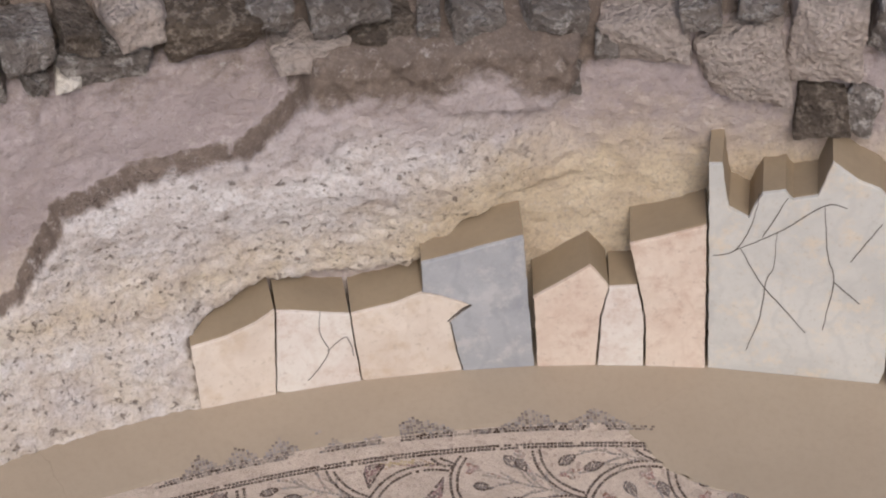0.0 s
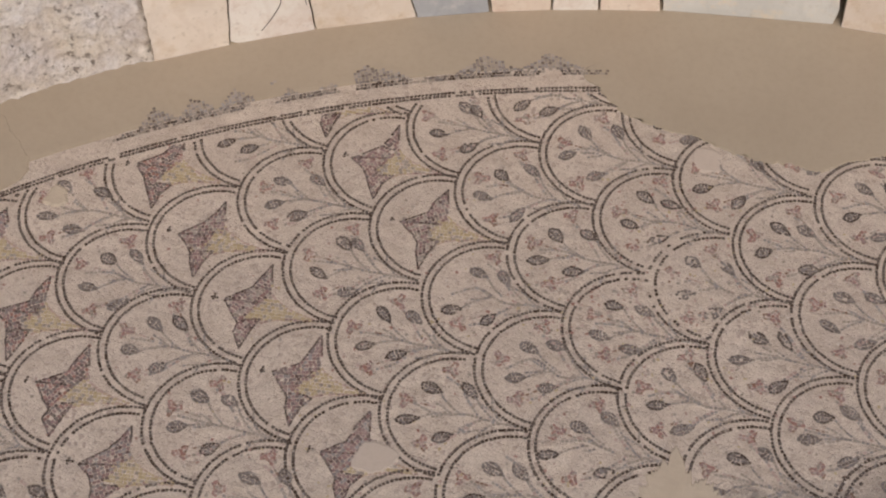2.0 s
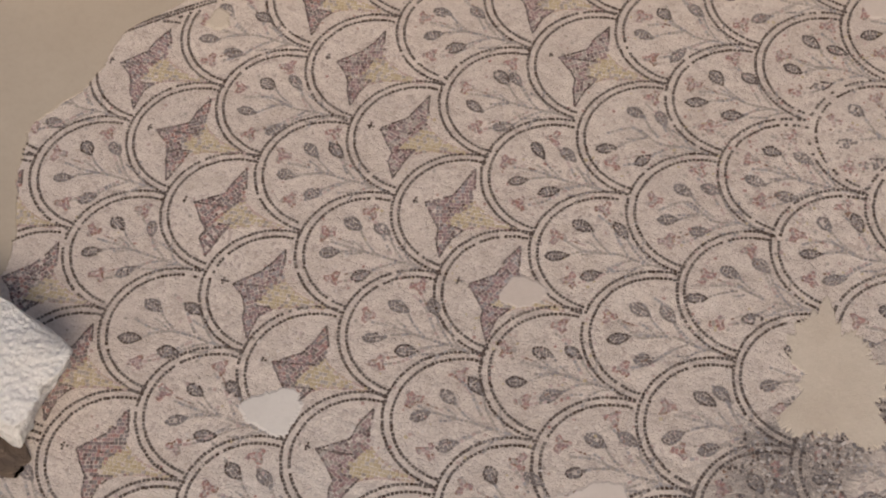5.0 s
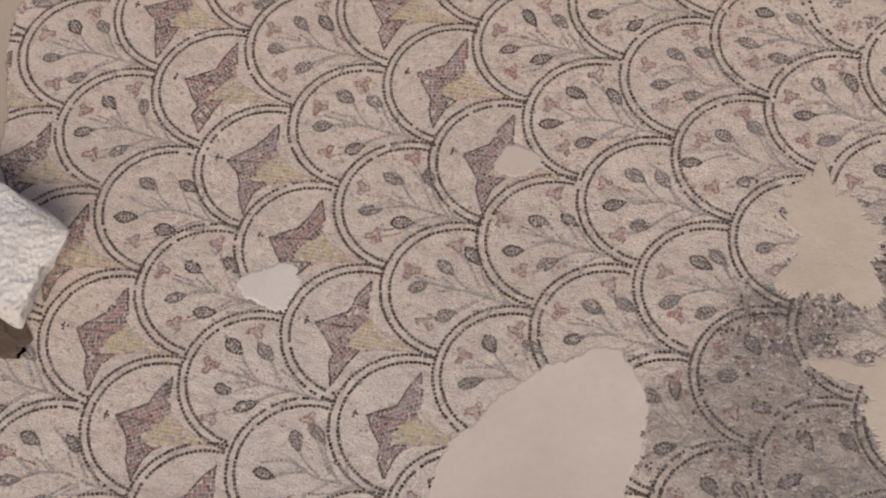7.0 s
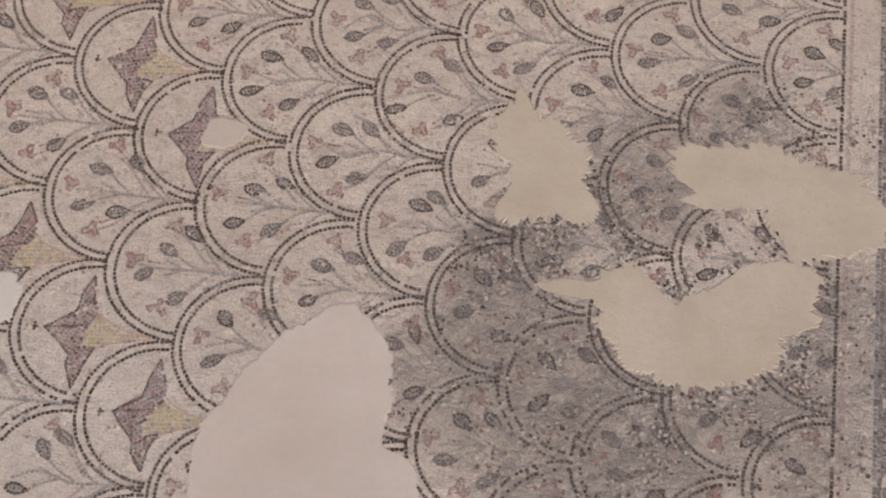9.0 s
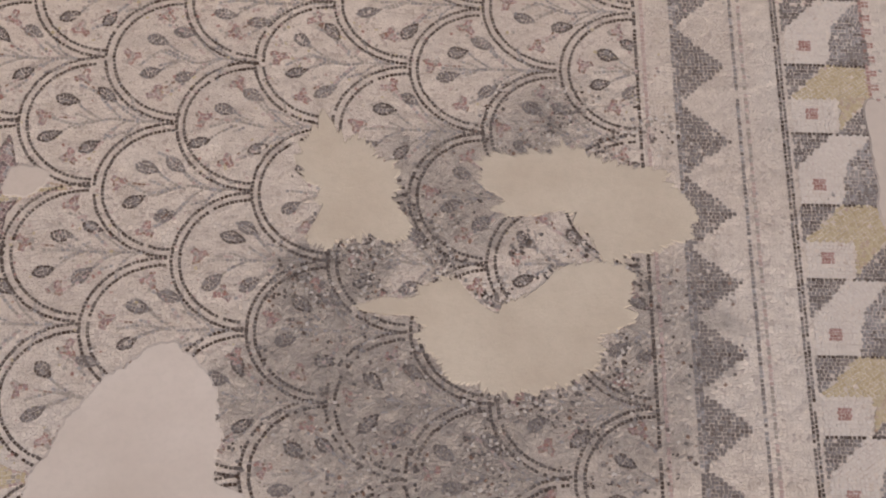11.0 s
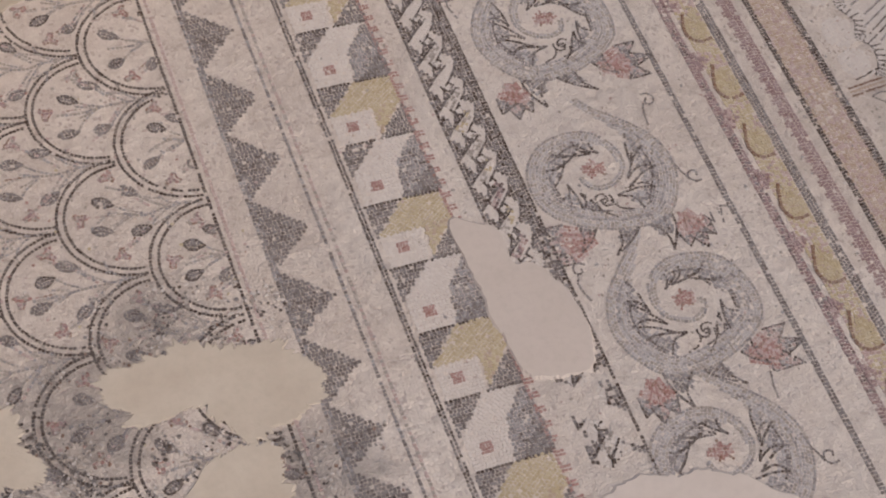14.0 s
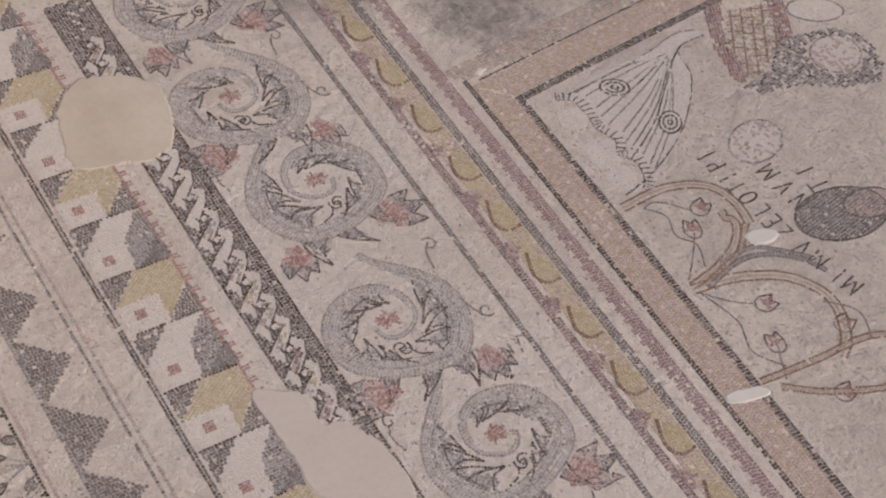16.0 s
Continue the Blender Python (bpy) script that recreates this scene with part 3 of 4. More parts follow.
def broken_band(a0, a1, count, full=True):
    """What is left of the outer band of dark triangles."""
    m = Inlay(keep=lambda x, y: noise.noise(Vector((x * 7, y * 7, 7))) > (-0.3 if full else -0.1))
    r = R_MOSAIC + 0.068

    def at(q, a):
        return Vector((CX + q * math.sin(a), CY + q * math.cos(a)))
    for k in range(2):
        m.stroke([at(r + k * .011, a0 - .02 + (a1 - a0 + .04) * i / 40) for i in range(41)], (BLACK, GREY, STEM), 0.008, 0.0118, 0.0012)
    step = (a1 - a0) / count
    for k in range(count):
        a = a0 + k * step
        m.area([at(r + .02, a), at(r + .02, a + step), at(r + .09, a + step * .5)], (GREY, ASH, STEM), -a + math.pi / 2, 0.0112, 0.0012)
    m.build("outer_band", floor, "broken remains of a dark triangle band")


broken_band(-0.60, -0.475, 4, False)
broken_band(-0.46, -0.38, 1, False)
broken_band(-0.352, -0.252, 2)

# ---- the straight borders beside the field ----
TOP, END = 3.95, 0.75          # how far the borders run along the room


def rule(name, x, mat, label, width=0.009, rows=1, pitch=0.0105, y0=END, y1=TOP):
    m = Inlay()
    for k in range(rows):
        m.stroke([(x + k * pitch, y0), (x + k * pitch, y1)], mat, width)
    return m.build(name, floor, label)


rule("border_line", 0.815, BLACK, "dark line along the scale field")
rule("border_line", 0.836, PINK, "faint pink line")
rule("border_line", 0.918, (GREY, ASH), "grey double line behind the triangles", rows=2)
rule("border_line", 1.088, (GREY, GREY, ASH), "dark line beside the triangles")
rule("border_line", 1.112, (PINK, STEM), "faded pink line")
rule("border_line", 1.207, (BLACK, GREY), "dark double line beside the cubes", 0.0075, rows=2)
TIPS = (0.93, 1.13, 1.335, 1.535, 1.731, 1.932, 2.150, 2.381, 2.628, 2.853, 3.109, 3.345, 3.575, 3.80)
for low, y, high in zip((0.73,) + TIPS, TIPS, TIPS[1:] + (4.02,)):
    m = Inlay()
    m.area([(0.928, (low + y) / 2), (0.928, (y + high) / 2), (1.060, y)], GREY, random.gauss(0, .03), 0.0106)
    m.build("triangle", floor)

U0, U1 = 1.232, 1.452


def cube(k):
    """One box of the border that seems to stand out: front with a red square, side and shadow."""
    top = 2.180 + (k - 5) * 0.2160
    m = Inlay((0, 0, 0))

    def at(*uv):
        return [(U0 + (U1 - U0) * u, top - 0.2160 * v) for u, v in uv]
    m.area(at((0, 0), (.5, 0), (0, .5)), GREY, 0.0)
    m.stroke(at((0, 0), (.5, 0)), BLACK, 0.008)
    if k % 2 == 0:
        m.area(at((1.06, .46), (1.06, 1), (.55, 1)), GREY, 0.0)
        m.area(at((.5, 0), (1.02, 0), (1.03, .44), (.62, .92), (.62, .50), (.02, .5)), OCHRE, 0.6)
        m.area(at((.64, .50), (1.03, .44), (.62, .92)), (OCHRE, OCHRE, ORANGE), 1.2, 0.0105, 0.0004)
    else:
        m.area(at((.5, 0), (.98, 0), (.62, .44), (.62, .50), (.02, .5)), WHITE, 0.6)
        m.area(at((.99, .02), (1.06, .22), (1.08, .98), (.54, .98), (.63, .44)), (ASH, GREY, ASH), 0.0)
        m.area(at((1.07, .55), (1.08, .98), (.60, .98)), GREY, 0.0, 0.0105, 0.0004)
    m.stroke(at((.55, 1), (1.05, 1)), BLACK, 0.008)
    m.area(at((.03, .52), (.60, .51), (.54, .98), (.03, .98)), WHITE, 0.0)
    box = m.build("cube", floor)
    red = Inlay()
    red.area(at((.2, .62), (.36, .62), (.36, .79), (.2, .79)), RED, 0.0, 0.0085, 0.0012)
    red.build("red_square", box, "small red square")


for k in range(15):
    cube(k)


def toothed(name, x, mat, tooth, label, side=1, long=(1, 2)):
    m = Inlay()
    m.stroke([(x, END), (x, TOP)], mat, 0.0095)
    y = END
    while y < TOP:
        for r in long:
            m.tile(x + side * r * 0.0105, y, 0, .005, tooth, mat)
            m.tile(x + side * r * 0.0105, y + .011, 0, .005, tooth, mat)
        y += 0.045
    return m.build(name, floor, label)


toothed("toothed_line", 1.462, RED, .0038, "red line with small teeth")


def braid():
    """Two strands plaited on a dark ground."""
    x = 1.622
    def kept(px, py):
        return py > 1.72 or noise.noise(Vector((px * 11, py * 11, 2))) > 0.16
    band = [(.015, .033), (.041, .011), (.022, -.028), (-.033, -.085), (-.052, -.124), (-.072, -.083), (-.032, -.045), (.011, -.008), (-.001, .007)]
    swell = [(x + .012 - y - .038) * .22 for x, y in band]
    wide = [(x + d, y - d) for (x, y), d in zip(band, swell)]

    def clear(px, py):
        for k in range(34):
            dy = py - 2.735 - (k - 22) * 0.0905
            if -.14 < dy < .05 and inside(wide, px - 1.630, dy):
                return False
        return kept(px, py)
    ground = Inlay((0, 0, 0), clear)
    ground.area([(1.548, END), (1.700, END), (1.700, TOP), (1.548, TOP)], (GREY, GREY, BLACK), math.pi / 2, 0.0112)
    base = ground.build("braid", floor, "dark ground of the braided border")
    for k in range(34):
        m = Inlay((1.630, 2.735 + (k - 22) * 0.0905, 0), kept)
        edge = [Vector((x + random.gauss(0, .001), y + random.gauss(0, .001))) for x, y in wide]
        heart = (WHITE, (STEM, STEM, WHITE), (MAUVE, PINK, PURPLE), WHITE, (OCHRE, WHITE, STEM))[(k * 2 + k // 3) % 5]
        m.area(edge, WHITE, 0.85, 0.0094)
        m.area([p.lerp(Vector((-.012, -.038)), .42) for p in edge], heart, 0.85, 0.0098, 0.0012)
        m.stroke(edge[1:5], (BLACK, GREY), 0.006, 0.0095, 0.0018)
        m.stroke(edge[5:8], (BLACK, GREY), 0.006, 0.0095, 0.0018)
        m.stroke([(-.010, .022), (.004, .004)], BLACK, 0.006, 0.008, 0.0020)
        m.stroke([(-.036, .012), (-.030, -.008), (-.008, -.014)], BLACK, 0.006, 0.008, 0.0020)
        for dx, dy in ((0, 0), (.009, .002), (.002, -.009)):
            m.tile(-.019 + dx, .002 + dy, 0.4, .0052, .0052, WHITE, 0.002)
        m.build("strand", base, "pale hooked strand of the braid")


braid()
rule("border_line", 1.706, BLACK, "dark line beside the leaf scrolls")


def curl(m, x, y, r, spin, mat=GREY):
    m.stroke([Vector((x + r * (1 - k / 24) * math.cos(spin + k * .34), y + r * (1 - k / 24) * math.sin(spin + k * .34))) for k in range(20)], mat, 0.006, 0.0085)


def lobe(m, foot, foot2, tip, fill, rim):
    """A pointed leaf lobe with a dark edge."""
    near = spline([foot, foot.lerp(tip, .5) + (foot - foot2) * .16, tip], False, 6)
    far = spline([tip, foot2.lerp(tip, .5) + (foot - foot2) * .22, foot2], False, 6)
    if fill is not None:
        core = [foot, foot.lerp(tip, .55), foot2.lerp(tip, .45), foot2]
        m.area(core, fill, 0.5, 0.0115)
    m.stroke(near, rim, 0.007, 0.0098, 0.0004)
    m.stroke(far, rim, 0.0065, 0.0098, 0.0004)


STALK = [(100, .262, .020), (109, .226, .026), (134, .207, .046), (165, .226, .060), (190, .247, .068), (215, .256, .072), (238, .256, .070), (262, .228, .060), (293, .212, .058), (324, .222, .068),
         (345, .219, .072), (370, .206, .068), (396, .183, .060), (425, .152, .050), (459, .130, .038), (497, .110, .027), (537, .096, .020), (575, .084, .018), (625, .076, .017), (665, .072, .016), (705, .060, .014)]


def polar(a, r):
    return Vector((r * math.cos(radians(a)), r * math.sin(radians(a))))


def scroll(cx, cy, turn):
    """A rolled acanthus leaf: a broad grey band that winds inwards and thins, lobed on its inner side, with a flower in its heart; turn is 1 or -1."""
    m = Inlay((cx, cy, 0), None, turn)
    path = spline([polar(a, r * random.uniform(.985, 1.015)) for a, r, w in STALK], False, 7)
    widths = [v.x for v in spline([(w, 0) for a, r, w in STALK], False, 7)]
    normals = []
    for k in range(len(path)):
        u = (path[min(k + 1, len(path) - 1)] - path[max(k - 1, 0)]).normalized()
        normals.append(Vector((-u.y, u.x)))
    for row in range(8):
        line = []
        off = row * 0.0096
        mats = ((ASH, STEM), (HAZE, HAZE, STEM), (HAZE, STEM), (HAZE, HAZE, ASH), (HAZE, HAZE, STEM), (HAZE, STEM), (HAZE, ASH), (ASH, GREY))[row]
        for p, w, n in zip(path, widths, normals):
            if off <= w:
                line.append(p + n * off)
            else:
                m.stroke(line, mats, 0.0076, 0.0112)
                line = []
        m.stroke(line, mats, 0.0076, 0.0112)
    # veins and broken dark contours along the inner edge
    run = [p + n * (w + .004) for p, w, n in zip(path, widths, normals)]
    for a, b in ((20, 40), (52, 60), (66, 75), (84, 98)):
        m.stroke(run[a:b], (GREY, BLACK, GREY), 0.006, 0.0098, 0.0004)
    m.stroke([p + n * w * .55 for p, w, n in zip(path, widths, normals)][14:70], (ASH, HAZE, STEM), 0.0055, 0.0112, 0.0005)
    # pointed lobes on the inner side: two feet on the band's inner edge and a tip
    for a0, a1, r, ta, tr in ((146, 168, .170, 186, .116), (168, 192, .178, 216, .104), (192, 216, .186, 230, .118), (214, 240, .190, 256, .110), (286, 306, .154, 318, .104), (306, 330, .154, 342, .106),
                              (350, 374, .144, 396, .090), (374, 400, .132, 424, .072), (402, 434, .112, 464, .054), (438, 464, .094, 490, .058)):
        j = random.gauss(0, 2)
        lobe(m, polar(a0 + j, r), polar(a1 + j, r), polar(ta + j, tr), (ASH, HAZE, ASH), (BLACK, GREY, BLACK))
        m.stroke([polar((a0 + a1) / 2 + j, r), polar((a0 + a1) / 4 + ta / 2 + j, (r + tr) / 2)], (GREY, STEM), 0.005, 0.0098, 0.0005)
    # long tails where the stalk forks off to the next roll
    for foot, foot2, tip in ((polar(232, .262), polar(250, .238), polar(250, .345)), (polar(258, .232), polar(274, .222), polar(281, .305)), (polar(292, .215), polar(306, .215), polar(300, .300))):
        lobe(m, foot, foot2, tip, (GREY, ASH), (BLACK, GREY))
    for pts in ([polar(250, .175), polar(262, .150), polar(268, .118)], [polar(270, .178), polar(283, .150), polar(290, .122)]):
        m.stroke(spline(pts), BLACK, 0.006, 0.0085)
    tip = polar(268, .110)
    curl(m, tip.x + .016, tip.y - .006, .024, 2.4, BLACK)
    tip = polar(290, .112)
    curl(m, tip.x - .018, tip.y - .004, .022, 0.6, BLACK)
    if turn < 0:
        curl(m, -.262, .19, .028, 1.0)
        curl(m, -.285, -.10, .028, 4.0)
        m.stroke(spline([(-.225, .10), (-.232, .15), (-.245, .185)]), GREY, 0.006, 0.0085)
        m.stroke(spline([(-.236, -.02), (-.245, -.06), (-.265, -.115)]), GREY, 0.006, 0.0085)
    else:
        curl(m, -.255, .17, .026, 0.4)
        m.stroke(spline([(-.262, .07), (-.275, .12), (-.265, .155)]), GREY, 0.006, 0.0085)
    thing = m.build("leaf_scroll", floor, "grey rolled acanthus leaf")
    f = Inlay((cx, cy, 0), None, turn)
    f.area([(-.04, -.012), (-.01, .026), (.034, .016), (.046, -.006), (.012, -.024)], (RED, PINK, RED), 0.3, 0.0095)
    for k in range(5):
        t = k * 1.257 + .3
        f.stroke([(.014 * math.cos(t), .014 * math.sin(t)), (.036 * math.cos(t), .036 * math.sin(t))], (RED, UMBER), 0.0065, 0.0095, 0.0003)
    f.build("flower", thing, "red flower in the heart")
    c = Inlay((cx, cy, 0), None, turn)
    for ox, oy, a, size in ((.10, -.225, 0.02, .160), (-.195, -.215, -1.75, .118)):
        foot = Vector((ox, oy))
        for k in (-1, 0, 1):
            t = a + k * 0.42
            tip = foot + Vector((math.cos(t), math.sin(t))) * size * (1.12 if k == 0 else 1.0)
            side = Vector((-math.sin(t), math.cos(t))) * .031
            mid = foot.lerp(tip, .58)
            c.area([foot - side * .7, foot + side * .7, mid + side, mid - side], (RED, RED, PINK, PINK), t, 0.0105)
            c.area([mid + side, tip, mid - side], (ASH, GREY, PINK), t)
            c.stroke([mid + side, tip, mid - side], (BLACK, GREY), 0.006, 0.0098, 0.0003)
            c.stroke([foot, mid], (RED, UMBER), 0.005, 0.0098, 0.0004)
    c.build("calyx", thing, "red calyx with pointed tips")


for k, (x, y) in enumerate(((1.900, 1.395), (2.004, 1.860), (1.932, 2.343), (2.002, 2.912), (1.931, 3.343), (2.0, 3.85))):
    scroll(x, y, 1 if k % 2 else -1)
m = Inlay((2.13, 2.06, 0))
for pts in (((0, 0), (.0, .04)), ((.02, .0), (.03, .04)), ((.05, .0), (.05, .045), (.075, .01), (.075, .05)), ((.1, .0), (.115, .06), (.14, .05))):
    m.stroke(pts, GREY, 0.006, 0.009)
m.build("small_leaf", floor, "small grey broken leaf")

rule("border_line", 2.272, GREY, "grey line beside the leaf scrolls", rows=2)
rule("border_line", 2.380, (MAUVE, MAUVE, PURPLE), "purple line beside the egg band", rows=3)


def egg_band():
    m = Inlay()
    m.area([(2.418, END), (2.502, END), (2.502, TOP), (2.418, TOP)], (OCHRE, OCHRE, PINK), math.pi / 2, 0.0115)
    base = m.build("egg_band", floor, "ochre ground of the egg band")
    y = 0.92
    while y < TOP - 0.2:
        egg = Inlay()
        egg.area([Vector((2.466 + .036 * math.cos(a / 10), y + .055 * math.sin(a / 10))) for a in range(63)], OCHRE, 0.0, 0.0105, 0.0013)
        egg.stroke(spline([(2.452, y + .075), (2.436, y + .035), (2.424, y - .010), (2.436, y - .045), (2.462, y - .056), (2.497, y - .052)]), UMBER, 0.0105, 0.0105, 0.0018)
        egg.area([(2.398, y + .055), (2.398, y + .150), (2.420, y + .135), (2.448, y + .10), (2.420, y + .075)], (MAUVE, MAUVE, PINK), 0.0, 0.0105, 0.0013)
        egg.build("egg", base, "pale egg outlined in orange")
        y += 0.2295


egg_band()
rule("border_line", 2.510, GREY, "blue-grey stripe", rows=3, pitch=0.0112)
toothed("toothed_line", 2.590, MAUVE, .0045, "purple stripe with small teeth", -1, (1,))
rule("border_line", 2.600, MAUVE, "purple stripe", rows=3, pitch=0.011)
rule("border_line", 2.668, BLACK, "dark line before the orange stripe", rows=2, y1=3.08)

# ---- the figured panel behind the borders ----
SLOPE = 0.125


def framed(y, x):
    """The height of a line that follows the panel's upper edge."""
    return y + (x - 2.8) * SLOPE


m = Inlay()
m.area([(2.682, END), (2.786, END), (2.792, 2.945), (2.682, 3.055)], (ORANGE, ORANGE, PINK), math.pi / 2, 0.0115)
frame_strip = m.build("panel_frame", floor, "faded orange frame of the figured panel")
m = Inlay()
m.area([(2.690, 3.052), (2.800, 2.955), (5.2, framed(2.955, 5.2)), (5.2, framed(3.065, 5.2))], (ORANGE, ORANGE, PINK), SLOPE, 0.0115)
m.build("frame_side", frame_strip, "faded orange frame strip")
m = Inlay()
m.area([(2.60, 3.15), (2.69, 3.075), (5.2, framed(3.085, 5.2)), (5.2, framed(3.15, 5.2))], (ORANGE, STEM, PINK, STEM), SLOPE, 0.0125)
m.build("frame_rim", frame_strip, "pale outer strip of the frame")
m = Inlay()
for k in range(3):
    m.stroke([(2.790 + k * .010, END), (2.792 + k * .010, 2.945 - k * .01)], (BLACK, BLACK, GREY), 0.009)
    m.stroke([(2.795, 2.945 - k * .010), (5.2, framed(2.945, 5.2) - k * .010)], (BLACK, BLACK, GREY), 0.009)
m.stroke([(2.72, 3.066), (5.2, framed(3.075, 5.2))], (BLACK, GREY), 0.009)
m.build("frame_line", frame_strip, "black line inside the frame")


def tail():
    """A fan-shaped grey cloth with folds, two ringed spots and a scalloped hem."""
    m = Inlay()
    hem = spline([(2.915, 2.877), (2.962, 2.852), (2.971, 2.778), (2.962, 2.713), (2.992, 2.648), (2.964, 2.582), (2.998, 2.539), (2.984, 2.466), (2.955, 2.432)], False, 8)
    side_a = spline([(2.915, 2.877), (3.212, 2.910), (3.355, 2.938), (3.491, 2.971), (3.581, 2.956)], False, 6)
    side_b = spline([(3.581, 2.925), (3.456, 2.904), (3.419, 2.779), (3.309, 2.652), (3.195, 2.561), (3.025, 2.472), (2.881, 2.429)], False, 6)
    fan = [(p.x, p.y) for p in hem[::-1] + side_a + side_b]
    m.area(fan, WHITE, 0.5, 0.0115)
    m.stroke(side_a, GREY, 0.006)
    m.stroke(side_b, BLACK, 0.006)
    m.stroke(hem, GREY, 0.007)
    for k in range(1, 12):
        p = hem[int(k * (len(hem) - 1) / 12)]
        end = Vector((3.425, 2.905))
        mid = p.lerp(end, 0.5) + Vector((.03, .030 - .006 * k))
        fold = spline([p + Vector((.045, .014)), mid, end], False, 10)[:random.randint(13, 19)]
        m.stroke(fold, (BLACK, GREY) if k in (4, 8) else (GREY, ASH), 0.0065, 0.0105, 0.0006)
        m.stroke([q + Vector((.006, .016)) for q in fold], WHITE, 0.0075, 0.0105, 0.0006)
    m.stroke(spline([(3.456, 2.904), (3.396, 2.86), (3.276, 2.751), (3.167, 2.655), (3.022, 2.566)], False, 8), BLACK, 0.0065, 0.0105, 0.0008)
    for p, q in zip(hem[::2], hem[2::2]):
        n = Vector((q.y - p.y, p.x - q.x)).normalized() * -.034
        m.stroke([p, p + n], (BLACK, GREY), 0.006, 0.008, 0.0006)
        m.stroke([p.lerp(q, .5), p.lerp(q, .5) + n], WHITE, 0.007, 0.008, 0.0006)
    for ex, ey, tilt in ((3.133, 2.844, -.4), (3.214, 2.630, .75)):
        for r, mat in ((.012, BLACK), (.022, WHITE), (.033, BLACK), (.043, WHITE), (.052, BLACK)):
            m.stroke([Vector((ex + u.x * math.cos(tilt) - u.y * math.sin(tilt), ey + u.x * math.sin(tilt) + u.y * math.cos(tilt))) for u in arc(0, 0, r, 0, 360, 28, r * 0.72)], mat, 0.008, 0.0095, 0.001)
    cloth = m.build("striped_cloth", floor, "grey fan-shaped cloth with two ringed spots")
    s = Inlay()
    for ex, ey, r in ((2.915, 2.785, .052), (2.918, 2.62, .06), (2.912, 2.495, .055)):
        s.area(arc(ex, ey, r, 0, 360, 20), WHITE, 0.4, 0.012)
    s.build("pale_lobe", cloth, "pale grey lobes of the hem")


tail()

LETTERS = {"M": [[(0, 0), (.05, 1), (.4, .2), (.75, 1), (.8, 0)]], "I": [[(.1, 0), (.1, 1)]], "V": [[(0, 1), (.3, 0), (.6, 1)]],
           "Z": [[(0, 1), (.55, 1), (0, 0), (.6, 0)]], "E": [[(.5, 1), (0, 1), (0, 0), (.5, 0)], [(0, .5), (.4, .5)]], "L": [[(0, 1), (0, 0), (.5, 0)]],
           "O": [[(.3 + .3 * math.cos(a / 3), .5 + .5 * math.sin(a / 3)) for a in range(20)]], "T": [[(-.05, 1), (.6, 1)], [(.28, 1), (.28, 0)]],
           "P": [[(0, 0), (0, 1), (.4, .95), (.45, .7), (.35, .5), (0, .45)]], "N": [[(0, 0), (0, 1), (.6, 0), (.6, 1)]]}


def writing(words, x, y, ang, size, pitch):
    m = Inlay((x, y, ang))
    for k, ch in enumerate(words):
        for line in LETTERS[ch]:
            m.stroke([(k * pitch + px * size * .75, (py - .5) * size) for px, py in line], BLACK, 0.0065, 0.0085)
    m.build("inscription", floor, "inscription " + words + " in black tesserae")


writing("MIMV", 3.335, 1.785, radians(104), 0.072, 0.068)
writing("ZELOTIPI", 3.262, 2.065, radians(94), 0.072, 0.055)
writing("NVM", 3.40, 2.14, radians(96), 0.075, 0.072)
writing("TI", 3.51, 2.17, radians(90), 0.075, 0.08)


def tendril(points, mat=ORANGE, gap=0.020, label="orange double tendril"):
    m = Inlay()
    line = spline(points, False, 10)
    for off in (0, gap):
        moved = []
        for a, b in zip(line, line[1:]):
            u = (b - a).normalized()
            moved.append(a + Vector((-u.y, u.x)) * off)
        m.stroke(moved, UMBER if mat == ORANGE else mat, 0.0075, 0.0105)
    m.stroke([a + Vector((-(b - a).normalized().y, (b - a).normalized().x)) * gap * .5 for a, b in zip(line, line[1:])], mat if mat == ORANGE else ASH, 0.008, 0.0105)
    return m.build("tendril", floor, label)


tendril([(2.841, 2.375), (3.015, 2.385), (3.145, 2.335), (3.182, 2.245), (3.17, 2.155)], ORANGE, 0.030)
tendril([(3.118, 2.242), (3.113, 2.205), (3.130, 2.179), (3.071, 2.115), (2.962, 2.068), (2.846, 2.045)], ORANGE, 0.026)
tendril([(3.166, 2.167), (3.081, 2.091), (2.979, 2.055), (2.887, 2.025)], ORANGE, 0.018)
tendril([(2.846, 2.005), (2.988, 1.985), (3.128, 1.928), (3.200, 1.845), (3.210, 1.765), (3.162, 1.668), (3.10, 1.62)], ORANGE, 0.034)
tendril([(2.90, 2.00), (3.05, 2.04), (3.16, 2.02), (3.25, 1.95), (3.29, 1.88)], GREY, 0.014, "grey double tendril")
tendril([(2.822, 1.639), (3.036, 1.625), (3.241, 1.619), (3.40, 1.55)])
tendril([(2.86, 1.60), (2.98, 1.52), (3.15, 1.45), (3.3, 1.42)])
tendril([(3.0, 2.06), (3.12, 2.07), (3.2, 2.02), (3.28, 1.95)], GREY, 0.012, "grey double tendril")
